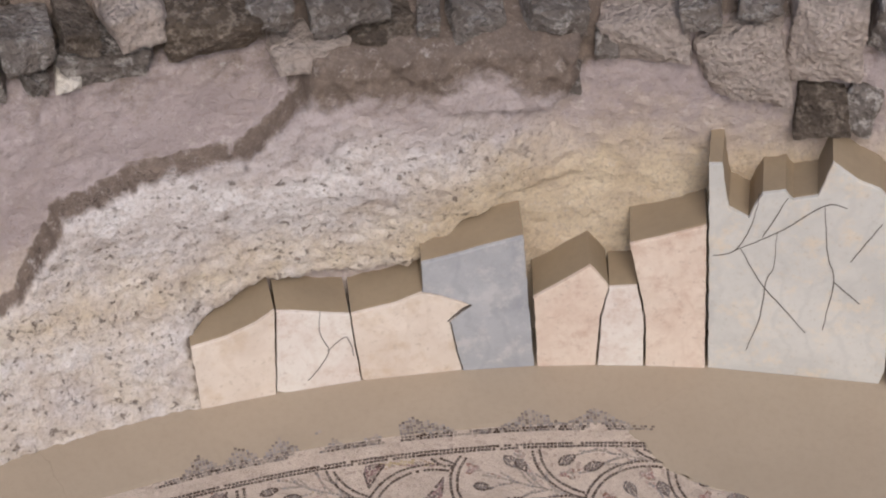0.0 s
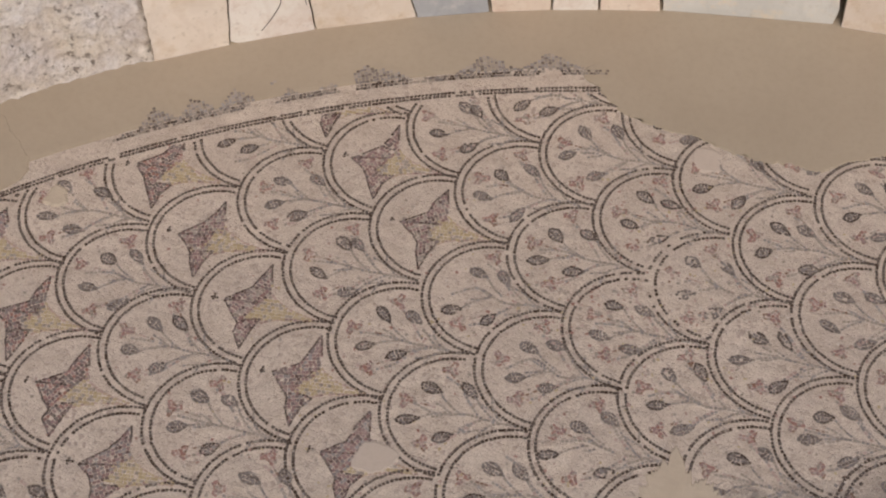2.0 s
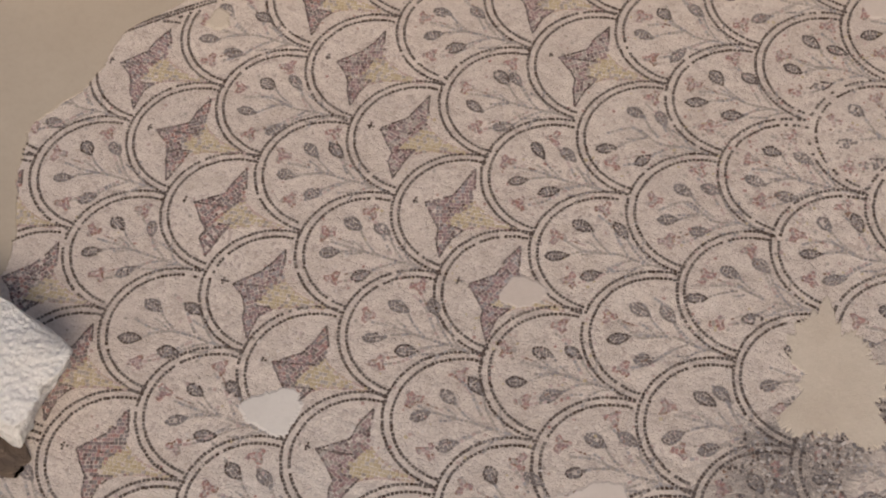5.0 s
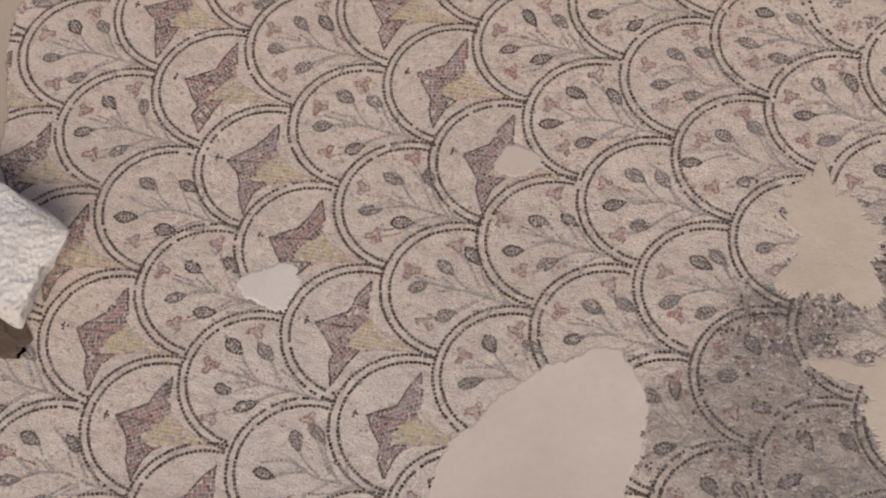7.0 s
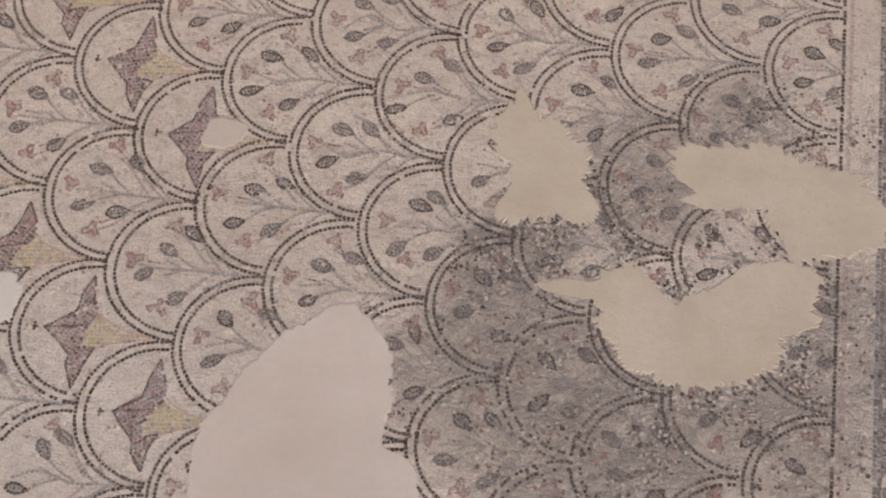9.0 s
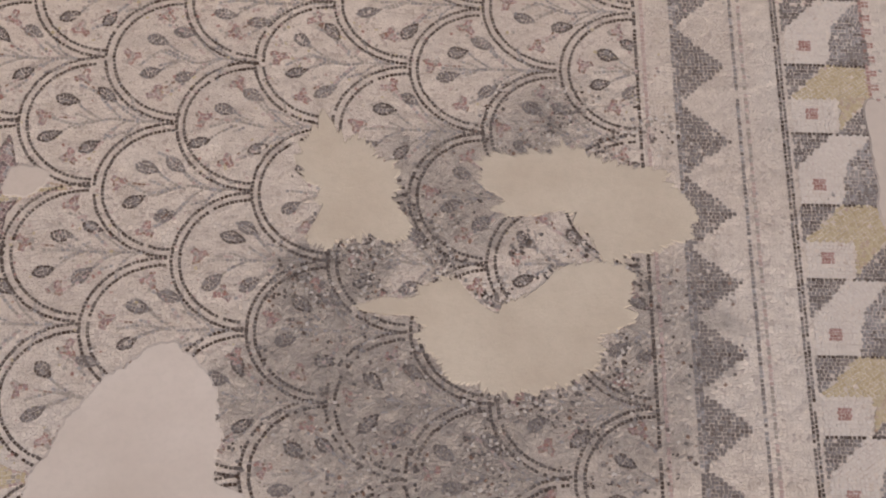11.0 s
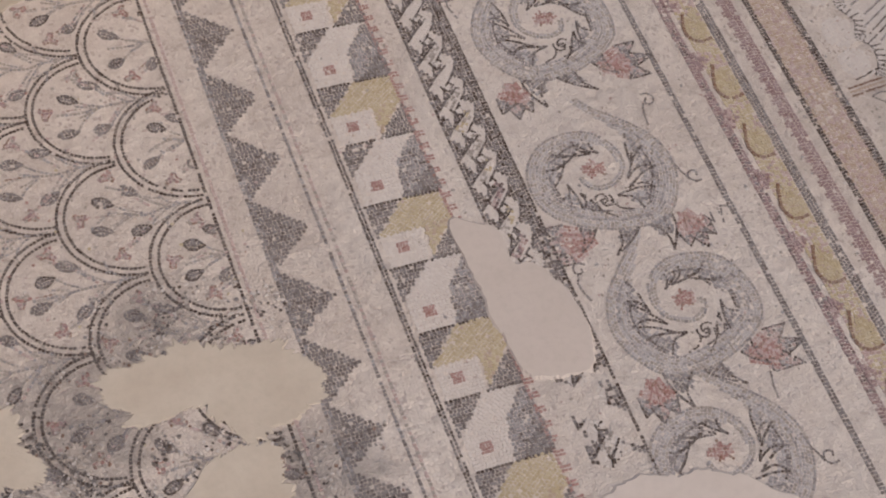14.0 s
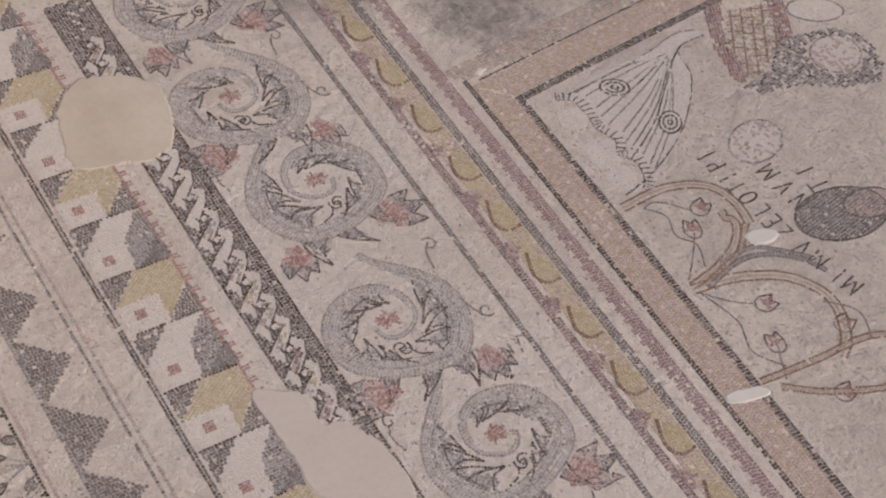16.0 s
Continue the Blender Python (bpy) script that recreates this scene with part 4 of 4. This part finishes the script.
for pts in (((2.90, 2.36), (2.96, 2.36), (3.04, 2.285)), ((2.90, 2.36), (2.95, 2.30), (2.93, 2.22), (2.97, 2.16), (2.94, 2.08)), ((2.86, 2.06), (2.93, 2.13), (2.99, 2.20)),
            ((2.86, 2.0), (2.93, 1.93), (3.0, 1.885)), ((2.86, 2.0), (2.90, 1.86), (2.87, 1.75), (2.93, 1.66)), ((3.2, 1.8), (3.28, 1.72), (3.25, 1.62)), ((2.9, 1.62), (2.93, 1.68), (2.956, 1.73))):
    m = Inlay()
    m.stroke(spline(pts, False, 8), GREY, 0.0055, 0.0105)
    m.build("stalk", floor, "thin grey flower stalk")
for fx, fy, a in ((3.07, 2.278, 0.4), (2.993, 2.213, 1.2), (3.02, 1.875, 0.0), (2.956, 1.735, 1.4), (3.20, 1.70, 0.3), (3.03, 1.50, 0.1)):
    m = Inlay((fx, fy, a))
    m.area([(.0, -.022), (.04, -.012), (.035, .0), (.045, .012), (.0, .022)], RED, 0.0, 0.0095)
    m.stroke(arc(.0, .0, .03, 60, 300, 16), GREY, 0.0065, 0.0095)
    m.stroke([(.01, -.03), (.045, -.02), (.03, 0), (.045, .02), (.01, .03)], BLACK, 0.006, 0.0095)
    m.build("flower", floor, "small red flower in a grey cup")


def plain_oval(x, y, rx, ry, mat, rim, label, ang=0.0):
    """A figure of the panel, kept as a plain oval field."""
    m = Inlay((x, y, ang))
    m.area(arc(0, 0, rx, 0, 360, 30, ry), mat, 0.3, 0.0115)
    m.stroke(arc(0, 0, rx, 0, 360, 40, ry), rim, 0.007, 0.0105, 0.0003)
    m.build("oval_field", floor, label)


plain_oval(3.435, 2.435, .115, .080, (WHITE, PINK, WHITE), (STEM, GREY), "pale pink oval with a grey outline", 0.3)
plain_oval(3.50, 2.055, .175, .105, GREY, BLACK, "dark grey oval field", -0.1)
plain_oval(3.62, 2.05, .10, .060, PINK, BLACK, "small pink oval field", -0.1)
plain_oval(3.98, 2.648, .105, .085, (WHITE, PINK, WHITE), (STEM, GREY), "pale pink oval with a grey outline", 0.2)
plain_oval(4.06, 2.86, .11, .060, WHITE, GREY, "whitish oval field", -0.4)


def lattice():
    """A basket of pale cells with dark joints between two purple stripes."""
    net = [(3.751, 2.985), (3.909, 2.965), (3.834, 2.791), (3.759, 2.731), (3.611, 2.661), (3.609, 2.707), (3.658, 2.900)]
    m = Inlay(keep=lambda x, y: inside(net, x, y))
    m.area(net, (PINK, STEM, WHITE, OCHRE), 0.4, 0.0112)
    for k in range(-8, 12):
        m.stroke([(3.45 + k * .048, 2.60), (3.75 + k * .048, 3.05)], UMBER, 0.0065, 0.0095, 0.0008)
        for i in range(8):
            x, y = 3.45 + k * .048 + i * .045, 2.60 + i * .0675 + (.03 if k % 2 else 0)
            m.stroke([(x, y), (x + .052, y - .020)], UMBER, 0.0065, 0.0095, 0.0008)
    base = m.build("netted_basket", floor, "pale netted field with dark joints")
    for shape in ([(3.690, 3.076), (3.760, 3.045), (3.658, 2.900), (3.610, 2.700), (3.570, 2.665), (3.545, 2.70), (3.585, 2.870)], [(3.915, 2.985), (3.979, 2.951), (3.896, 2.795), (3.826, 2.784)]):
        m = Inlay()
        m.area(shape, (PURPLE, MAUVE, RED), 1.1, 0.0112)
        m.build("purple_stripe", base, "dull purple stripe")


lattice()


def wreath():
    """A ring of mixed grey, white and purple stones round the pale oval."""
    m = Inlay(keep=lambda x, y: ((x - 3.98) / .115) ** 2 + ((y - 2.648) / .095) ** 2 > 1)
    m.area([(3.805, 2.788), (3.88, 2.80), (3.932, 2.779), (4.05, 2.76), (4.14, 2.68), (4.13, 2.55), (4.043, 2.470), (3.90, 2.497), (3.76, 2.58), (3.60, 2.60), (3.56, 2.655), (3.70, 2.68)], (GREY, ASH, WHITE, PURPLE, ASH, STEM, BLACK), 0.2, 0.0112)
    m.build("wreath", floor, "wreath of mixed grey and white stones")


wreath()
patch([(3.13, 2.12), (3.20, 2.13), (3.25, 2.085), (3.20, 2.06), (3.14, 2.075)], LIME, "small white lime fill", 0.004, 0.006)
patch([(2.70, 1.66), (2.80, 1.645), (2.83, 1.60), (2.76, 1.60), (2.68, 1.63)], LIME, "small white lime fill", 0.004, 0.006)
patch([(2.72, 3.10), (2.75, 3.115), (2.775, 3.10), (2.74, 3.085)], LIME, "tiny white lime fill", 0.004, 0.003)

# ---- the apse wall ----
R0 = R_WALL


def on_wall(s, z, out=0.0, r=R0):
    """The point s metres along the apse (from straight ahead, to the right) at height z, set forward by out."""
    a = s / R0
    return Vector((CX + (r - out) * math.sin(a), CY + (r - out) * math.cos(a), z))


ROUGH = [(-4.6, -0.1), (-2.40, -0.1), (-2.44, 0.22), (-2.40, 0.27), (-2.18, 0.40), (-1.74, 0.36), (-1.60, 0.50), (-1.45, 0.62), (-1.2, 0.7), (-1.36, 0.95), (-1.24, 1.10), (-1.26, 1.24), (-1.96, 1.24),
         (-2.0, 1.08), (-2.14, 0.925), (-2.44, 0.885), (-2.70, 0.82), (-2.82, 0.66), (-2.88, 0.55), (-3.1, 0.45), (-4.6, 0.4)]


def edge_distance(poly, x, y):
    best = 9.0
    for (ax, ay), (bx, by) in zip(poly, poly[1:] + poly[:1]):
        dx, dy = bx - ax, by - ay
        t = max(0.0, min(1.0, ((x - ax) * dx + (y - ay) * dy) / (dx * dx + dy * dy)))
        best = min(best, math.hypot(x - ax - t * dx, y - ay - t * dy))
    return best if inside(poly, x, y) else -best


def apse_wall():
    ns, nz, s0, s1, top = 420, 150, -3.5, 0.7, 1.72
    verts, tint = [], []
    for k in range(nz + 1):
        for i in range(ns + 1):
            s, z = s0 + (s1 - s0) * i / ns, -0.02 + (top + 0.02) * k / nz
            w = 0.03 * noise.noise(Vector((s * 9, z * 9, 0))) + 0.012 * noise.noise(Vector((s * 30, z * 30, 2)))
            d = edge_distance(ROUGH, s, z) + w
            t = max(0.0, min(1.0, d / 0.02 + 0.5))
            proud = t * max(0.0, min(1.0, (-1.2 - s) / 0.45)) if z < 1.0 else t * max(0.0, min(1.0, (-1.15 - s) / 0.12))
            foot = max(0.0, min(1.0, (-2.375 - s) / 0.05)) * max(0.0, 1 - z / 0.7)
            out = (0.07 + 0.04 * max(0.0, min(1.0, (z - 0.55) / 0.2))) * proud + 0.088 * foot
            out += 0.010 * noise.fractal(Vector((s * 6, z * 6, 4)), 0.75, 2.0, 6)
            out += 0.006 * noise.fractal(Vector((s * 26, z * 26, 14)), 0.6, 2.0, 3) * (0.5 + proud)
            out += 0.004 * noise.noise(Vector((s * 40, z * 40, 9)))
            dent = noise.noise(Vector((s * 22, z * 22, 15)))
            out -= 0.012 * max(0.0, dent - 0.45) * (1 + proud)
            rough_top = 1.0 if -2.05 < s < -1.2 else 0.45
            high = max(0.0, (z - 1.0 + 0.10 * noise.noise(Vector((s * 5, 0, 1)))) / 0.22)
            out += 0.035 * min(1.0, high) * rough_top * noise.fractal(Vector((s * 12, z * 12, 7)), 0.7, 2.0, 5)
            # The recess behind the stones is also toned dark, as painted gap shade.
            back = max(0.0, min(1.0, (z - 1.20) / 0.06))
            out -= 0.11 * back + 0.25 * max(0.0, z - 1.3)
            verts.append(on_wall(s, z, out, R_CORE))
            right = max(0.0, min(1.0, (s + 1.9) / 0.5))
            yellow = max(0.0, 1 - abs(z - 0.45) / 0.45) * 0.6 + right * (0.55 - 0.35 * max(0.0, min(1.0, (z - 0.7) / 0.4)))
            if z < 0.5:
                yellow = max(yellow, 0.42)
            chalk = max(0.0, min(1.0, proud * 1.2)) * (1 - 0.85 * max(0.0, min(1.0, (z - 0.86 + 0.15 * noise.noise(Vector((s * 4, z * 4, 21)))) / 0.14)))
            # Darker brown along the ledges and above the slabs.
            ledge = max(0.0, 1 - abs(d + 0.004) / 0.020) if s < -1.9 and z > 0.5 else 0.0
            strip = max(0.0, 1 - abs(d + 0.01) / 0.03) if s > -2.4 and z < 0.6 else 0.0
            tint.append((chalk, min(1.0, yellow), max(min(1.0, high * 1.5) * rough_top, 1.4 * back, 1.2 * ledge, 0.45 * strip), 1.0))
    front = len(verts)
    for i in range(ns + 1):
        verts.append(on_wall(s0 + (s1 - s0) * i / ns, top, -0.45, R_CORE))
        tint.append((0, 0, 1, 1))
    for i in range(ns + 1):
        verts.append(on_wall(s0 + (s1 - s0) * i / ns, -0.02, -0.45, R_CORE))
        tint.append((0, 0, 1, 1))
    row = ns + 1
    faces = [(k * row + i, k * row + i + 1, (k + 1) * row + i + 1, (k + 1) * row + i) for k in range(nz) for i in range(ns)]
    faces += [(nz * row + i, nz * row + i + 1, front + i + 1, front + i) for i in range(ns)]
    faces += [(front + i, front + i + 1, front + row + i + 1, front + row + i) for i in range(ns)]
    me = bpy.data.meshes.new("wall_apse")
    me.from_pydata([tuple(v) for v in verts], [], faces)
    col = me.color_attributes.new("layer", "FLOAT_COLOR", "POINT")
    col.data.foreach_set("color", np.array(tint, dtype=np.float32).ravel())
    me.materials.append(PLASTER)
    me.polygons.foreach_set("use_smooth", [True] * len(faces))
    return tagged(new("wall_apse", me), "curved apse wall of old lime plaster and core mortar", "wall", kind="structure")


apse = apse_wall()


def on_slab(s, z, out, mid):
    """The same for a flat slab that touches the curve at mid."""
    a = mid / R0
    return on_wall(mid, z, out) + Vector((math.cos(a), -math.sin(a), 0)) * (s - mid)


def plate(points, out0, out1, rough=0.004):
    """A flat piece against the wall between two depths, its outline a little ragged and its front rim worn."""
    line = []
    n = len(points)
    for k in range(n):
        a, b = Vector(points[k]), Vector(points[(k + 1) % n])
        steps = max(1, int((b - a).length / 0.018))
        for i in range(steps):
            line.append(a.lerp(b, i / steps))
    mid = sum(line, Vector((0, 0))) / len(line)
    bm = bmesh.new()
    loops = []
    for out, inset in ((out0, 0.0), (out1 - 0.003, 0.0), (out1, 0.002)):
        loop = []
        for p in line:
            q = p + (mid - p).normalized() * inset
            w = rough * (noise.noise(Vector((p.x * 30, p.y * 30, 3))) + 0.6 * noise.noise(Vector((p.x * 90, p.y * 90, 4))))
            loop.append(bm.verts.new(on_slab(q.x + w, max(q.y + w, -0.005), out, mid.x)))
        loops.append(loop)
    m = len(line)
    for a, b in zip(loops, loops[1:]):
        for k in range(m):
            bm.faces.new((a[k], a[(k + 1) % m], b[(k + 1) % m], b[k]))
    for tri in tessellate_polygon([[Vector((p.x, p.y, 0)) for p in line]]):
        for loop in (loops[-1], loops[0]):
            bm.faces.new([loop[t] for t in tri])
    bmesh.ops.recalc_face_normals(bm, faces=bm.faces)
    return bm, mid.x


def slab(points, mat, label, bed=BACKING, thick=0.012):
    thing = tagged(new("wall_slab"), label, "wall slab", "broken marble slabs of the apse wall")
    mid = sum(p[0] for p in points) / len(points)
    thing.location = on_wall(mid, 0.0)
    bpy.context.view_layer.update()
    back = thing.matrix_world.inverted()
    for name, o0, o1, rough, m, words in (("slab_front", -thick, 0.0, 0.0025, mat, ""), ("mortar_bed", -0.24, -thick - 0.002, 0.002, bed, "mortar bed behind the slab")):
        bm, mid = plate(points, o0, o1, rough)
        bm.transform(back)
        part(name, bm, m, thing, words)
    thing["mid"] = mid
    return thing


cream = slab([(-2.434, 0.276), (-2.325, 0.293), (-2.226, 0.330), (-2.168, 0.368), (-2.198, 0.0), (-2.437, 0.0)], MARBLE_CREAM, "cream marble wall slab with a sloping broken top")
pale = slab([(-2.162, 0.364), (-2.043, 0.330), (-1.942, 0.302), (-1.936, 0.173), (-1.924, 0.0), (-2.17, 0.0), (-2.194, 0.012)], MARBLE_PALE, "pale cracked marble wall slab")
slab([(-1.938, 0.300), (-1.80, 0.326), (-1.718, 0.361), (-1.662, 0.340), (-1.568, 0.291), (-1.635, 0.224), (-1.600, 0.0), (-1.920, 0.0), (-1.932, 0.17)], MARBLE_CREAM, "cream marble wall slab with a smooth face")
slate = slab([(-1.714, 0.483), (-1.62, 0.506), (-1.535, 0.533), (-1.405, 0.567), (-1.388, 0.3), (-1.368, 0.0), (-1.596, 0.0), (-1.632, 0.228), (-1.564, 0.295), (-1.66, 0.345), (-1.714, 0.365)],
             MARBLE_SLATE, "blue-grey marble wall slab with a notched side")
rose = slab([(-1.372, 0.311), (-1.29, 0.37), (-1.202, 0.44), (-1.142, 0.352), (-1.165, 0.226), (-1.172, 0.0), (-1.358, 0.0)], MARBLE_ROSE, "rose marble wall slab with a pointed top")
slab([(-1.140, 0.349), (-1.056, 0.355), (-1.031, 0.227), (-1.02, 0.0), (-1.165, 0.0), (-1.160, 0.226)], MARBLE_PALE, "narrow pale marble wall slab")
blush = slab([(-1.087, 0.527), (-0.98, 0.565), (-0.866, 0.610), (-0.824, 0.0), (-1.012, 0.0), (-1.025, 0.227), (-1.050, 0.355)], MARBLE_ROSE, "rose and cream marble wall slab")
tall = slab([(-0.877, 0.843), (-0.840, 0.845), (-0.825, 0.76), (-0.807, 0.685), (-0.747, 0.650), (-0.735, 0.70), (-0.716, 0.747), (-0.653, 0.764), (-0.626, 0.734), (-0.56, 0.755), (-0.533, 0.883),
             (-0.45, 0.82), (-0.388, 0.797), (-0.34, 0.75), (-0.27, 0.06), (-0.28, 0.0), (-0.814, 0.0)], MARBLE_ASH, "tall ash-grey marble wall slab with many cracks")
slab([(-0.262, 0.50), (-0.10, 0.55), (0.10, 0.48), (0.12, 0.0), (-0.255, 0.0)], MARBLE_CREAM, "cream marble wall slab with yellow stains")
slab([(0.13, 0.42), (0.5, 0.45), (0.52, 0.0), (0.135, 0.0)], MARBLE_ROSE, "rose marble wall slab with a level top")


def crack(points, parent, width=0.0034):
    line = spline(points, False, 8)
    mid = parent["mid"]
    bm = bmesh.new()
    prev = None
    for k, p in enumerate(line):
        u = (line[min(k + 1, len(line) - 1)] - line[max(k - 1, 0)]).normalized()
        w = width * (0.35 + 0.65 * math.sin(math.pi * min(1, (k + 1) / len(line)) * 0.8)) / 2
        p = p + Vector((0.003 * noise.noise(Vector((p.x * 60, p.y * 60, 0))), 0))
        s = Vector((-u.y, u.x)) * w
        cur = [bm.verts.new(on_slab(*(p + s), 0.0012, mid)), bm.verts.new(on_slab(*(p - s), 0.0012, mid)), bm.verts.new(on_slab(*(p - s), -0.003, mid)), bm.verts.new(on_slab(*(p + s), -0.003, mid))]
        if prev:
            for i in range(4):
                bm.faces.new((prev[i], cur[i], cur[(i + 1) % 4], prev[(i + 1) % 4]))
        prev = cur
    bm.transform(Matrix.Translation(-parent.location))
    part("crack", bm, CRACK, parent, "dark crack")


for pts in (((-0.724, 0.746), (-0.736, 0.624), (-0.776, 0.518), (-0.837, 0.490)), ((-0.760, 0.531), (-0.689, 0.397), (-0.601, 0.286), (-0.531, 0.197)), ((-0.661, 0.609), (-0.655, 0.472), (-0.672, 0.399), (-0.675, 0.253), (-0.703, 0.098)),
            ((-0.776, 0.518), (-0.653, 0.609), (-0.536, 0.723), (-0.472, 0.720)), ((-0.536, 0.723), (-0.505, 0.537), (-0.474, 0.425), (-0.482, 0.217)), ((-0.474, 0.425), (-0.388, 0.343)), ((-0.643, 0.743), (-0.699, 0.582)), ((-0.365, 0.672), (-0.436, 0.512))):
    crack(pts, tall)
crack([(-1.64, 0.23), (-1.60, 0.27), (-1.565, 0.295)], slate, 0.009)
crack([(-2.03, 0.34), (-2.04, 0.25), (-2.02, 0.15), (-2.09, 0.04)], pale, 0.003)
crack([(-2.02, 0.16), (-1.96, 0.21), (-1.94, 0.12)], pale, 0.003)

# ---- stones ----
def rock_mesh(rnd, flat, points=7):
    """A broken block about one metre across: jittered corners, some knocked off."""
    bm = bmesh.new()
    for sx in (-1, 1):
        for sy in (-1, 1):
            for sz in (-1, 1):
                p = Vector((sx, sy, sz)) * 0.5
                for i in range(3):
                    p[i] *= 1 - rnd.random() ** 1.5 * 0.62 * (1.25 - flat * 0.5)
                bm.verts.new(p)
    for k in range(points):
        p = Vector((rnd.gauss(0, 1), rnd.gauss(0, 1), rnd.gauss(0, 1))).normalized()
        bm.verts.new(p * 0.52)
    bmesh.ops.convex_hull(bm, input=bm.verts)
    bmesh.ops.delete(bm, geom=[v for v in bm.verts if not v.link_faces], context="VERTS")
    bmesh.ops.dissolve_limit(bm, angle_limit=radians(14), verts=bm.verts, edges=bm.edges)
    bmesh.ops.bevel(bm, geom=bm.edges[:], offset=0.022, segments=2, affect="EDGES", profile=0.6)
    bmesh.ops.triangulate(bm, faces=bm.faces)
    for _ in range(3):
        bmesh.ops.subdivide_edges(bm, edges=[e for e in bm.edges if e.calc_length() > 0.055], cuts=1, use_grid_fill=True)
        bmesh.ops.triangulate(bm, faces=[f for f in bm.faces if len(f.verts) > 3])
    off = Vector((rnd.uniform(0, 50), rnd.uniform(0, 50), rnd.uniform(0, 50)))
    for v in bm.verts:
        n = noise.fractal(v.co * 4.0 + off, 0.8, 2.0, 5)
        v.co += v.co.normalized() * (0.05 * n + 0.018 * noise.fractal(v.co * 15.0 + off, 0.6, 2.0, 3))
    bmesh.ops.recalc_face_normals(bm, faces=bm.faces)
    for f in bm.faces:
        f.smooth = True
    return bm


def boulder(s, z, wide, high, deep, mat, label, seed, flat=0.6, name="stone", r=R_CORE, out=0.06):
    """A broken stone with flat faces and worn edges, lying on the wall."""
    rnd = random.Random(seed)
    bm = rock_mesh(rnd, flat)
    a = s / R0
    turn = Matrix.Rotation(-a + rnd.uniform(-0.15, 0.15), 4, "Z") @ Matrix.Rotation(rnd.uniform(-0.15, 0.15), 4, "Y")
    for v in bm.verts:
        v.co = turn @ Vector((v.co.x * wide * 1.28, v.co.y * deep * 1.2, v.co.z * high * 1.25))
    place = on_wall(s, z, out - deep * 0.35, r)
    ob = part(name, bm, mat, None)
    ob.location = place
    return tagged(ob, label, "stone", "rubble stones on top of the apse wall")


def stones():
    rows = [(-2.42, 1.39, .19, .13, ROSE_STONE), (-2.69, 1.35, .15, .11, LIMESTONE), (-2.57, 1.37, .10, .10, BROWN_STONE), (-2.50, 1.26, .25, .13, LIMESTONE), (-2.60, 1.23, .09, .05, CHALK), (-2.71, 1.25, .07, .09, LIMESTONE),
            (-2.22, 1.30, .26, .20, BROWN_STONE), (-1.98, 1.20, .24, .10, ROSE_STONE), (-2.06, 1.34, .14, .12, LIMESTONE), (-1.87, 1.33, .22, .09, LIMESTONE), (-1.78, 1.20, .19, .13, BROWN_STONE), (-1.65, 1.23, .08, .15, LIMESTONE),
            (-1.69, 1.08, .14, .14, ROSE_STONE), (-1.53, 1.25, .21, .13, LIMESTONE), (-1.32, 1.23, .19, .15, LIMESTONE), (-1.36, 1.08, .26, .14, LIMESTONE), (-1.06, 1.18, .26, .15, ROSE_STONE), (-0.93, 1.28, .13, .10, LIMESTONE),
            (-0.80, 1.09, .27, .30, ROSE_STONE), (-0.59, 1.19, .23, .27, ROSE_STONE), (-0.58, 0.97, .16, .18, BROWN_STONE), (-0.47, 0.98, .13, .18, LIMESTONE), (-0.43, 1.26, .10, .17, LIMESTONE), (-0.77, 1.29, .14, .07, LIMESTONE),
            (-1.17, 1.16, .07, .10, LIMESTONE), (-2.80, 1.28, .10, .14, LIMESTONE), (-2.84, 1.42, .14, .12, BROWN_STONE)]
    names = {id(CHALK): "pale chalky rubble stone", id(LIMESTONE): "grey pitted limestone rubble stone", id(ROSE_STONE): "rose-grey limestone rubble block", id(BROWN_STONE): "brown crumbling rubble stone"}
    for k, (s, z, w, h, mat) in enumerate(rows):
        boulder(s, z, w * 0.80, h * 0.82, 0.25, mat, names[id(mat)] + " on the wall", 140 + k, 0.9, out=0.01)
    rnd = random.Random(5)
    # Mostly the dark stone: its colour stands in for shade between the front stones.
    mats = [BROWN_STONE, BROWN_STONE, LIMESTONE, BROWN_STONE]
    for k in range(46):
        s = -3.4 + 4.0 * (k % 23) / 23 + rnd.uniform(-.05, .05)
        mat = rnd.choice(mats)
        boulder(s, 1.30 + 0.16 * (k // 23) + rnd.uniform(-.03, .03), rnd.uniform(.12, .24), rnd.uniform(.1, .17), 0.2, mat, names[id(mat)] + " in the wall's core", 200 + k, 0.75, out=-0.17)


stones()


def fallen_block():
    """A white lump of masonry lying on the mosaic, with the shade under it built as a dark mound."""
    bm = rock_mesh(random.Random(11), 0.9, 26)
    for v in bm.verts:
        v.co = Vector((v.co.x * 0.70, v.co.y * 0.36, max(0.004, v.co.z * 0.17 + 0.075)))
    ob = new("fallen_block")
    ob.matrix_world = pose(-2.20, 1.33, 0.0, 0, 0, -14)
    part("lump", bm, CHALK, ob)
    tagged(ob, "white broken lump of lime masonry lying on the mosaic", "stone block")
    # Low dark mound added for the shade at the lump's lower edge.
    bm = bmesh.new()
    bmesh.ops.create_icosphere(bm, subdivisions=4, radius=1)
    for v in bm.verts:
        n = noise.fractal(v.co * 2.5, 0.9, 2.0, 4)
        v.co = Vector((v.co.x * 0.17, v.co.y * 0.085, max(0.0, v.co.z * 0.03))) * (1 + 0.22 * n)
    low = part("underside", bm, UNDER_SHADE, ob, "dark mound standing for the shade under the lump")
    low.location = (0.20, -0.155, 0.004)


fallen_block()
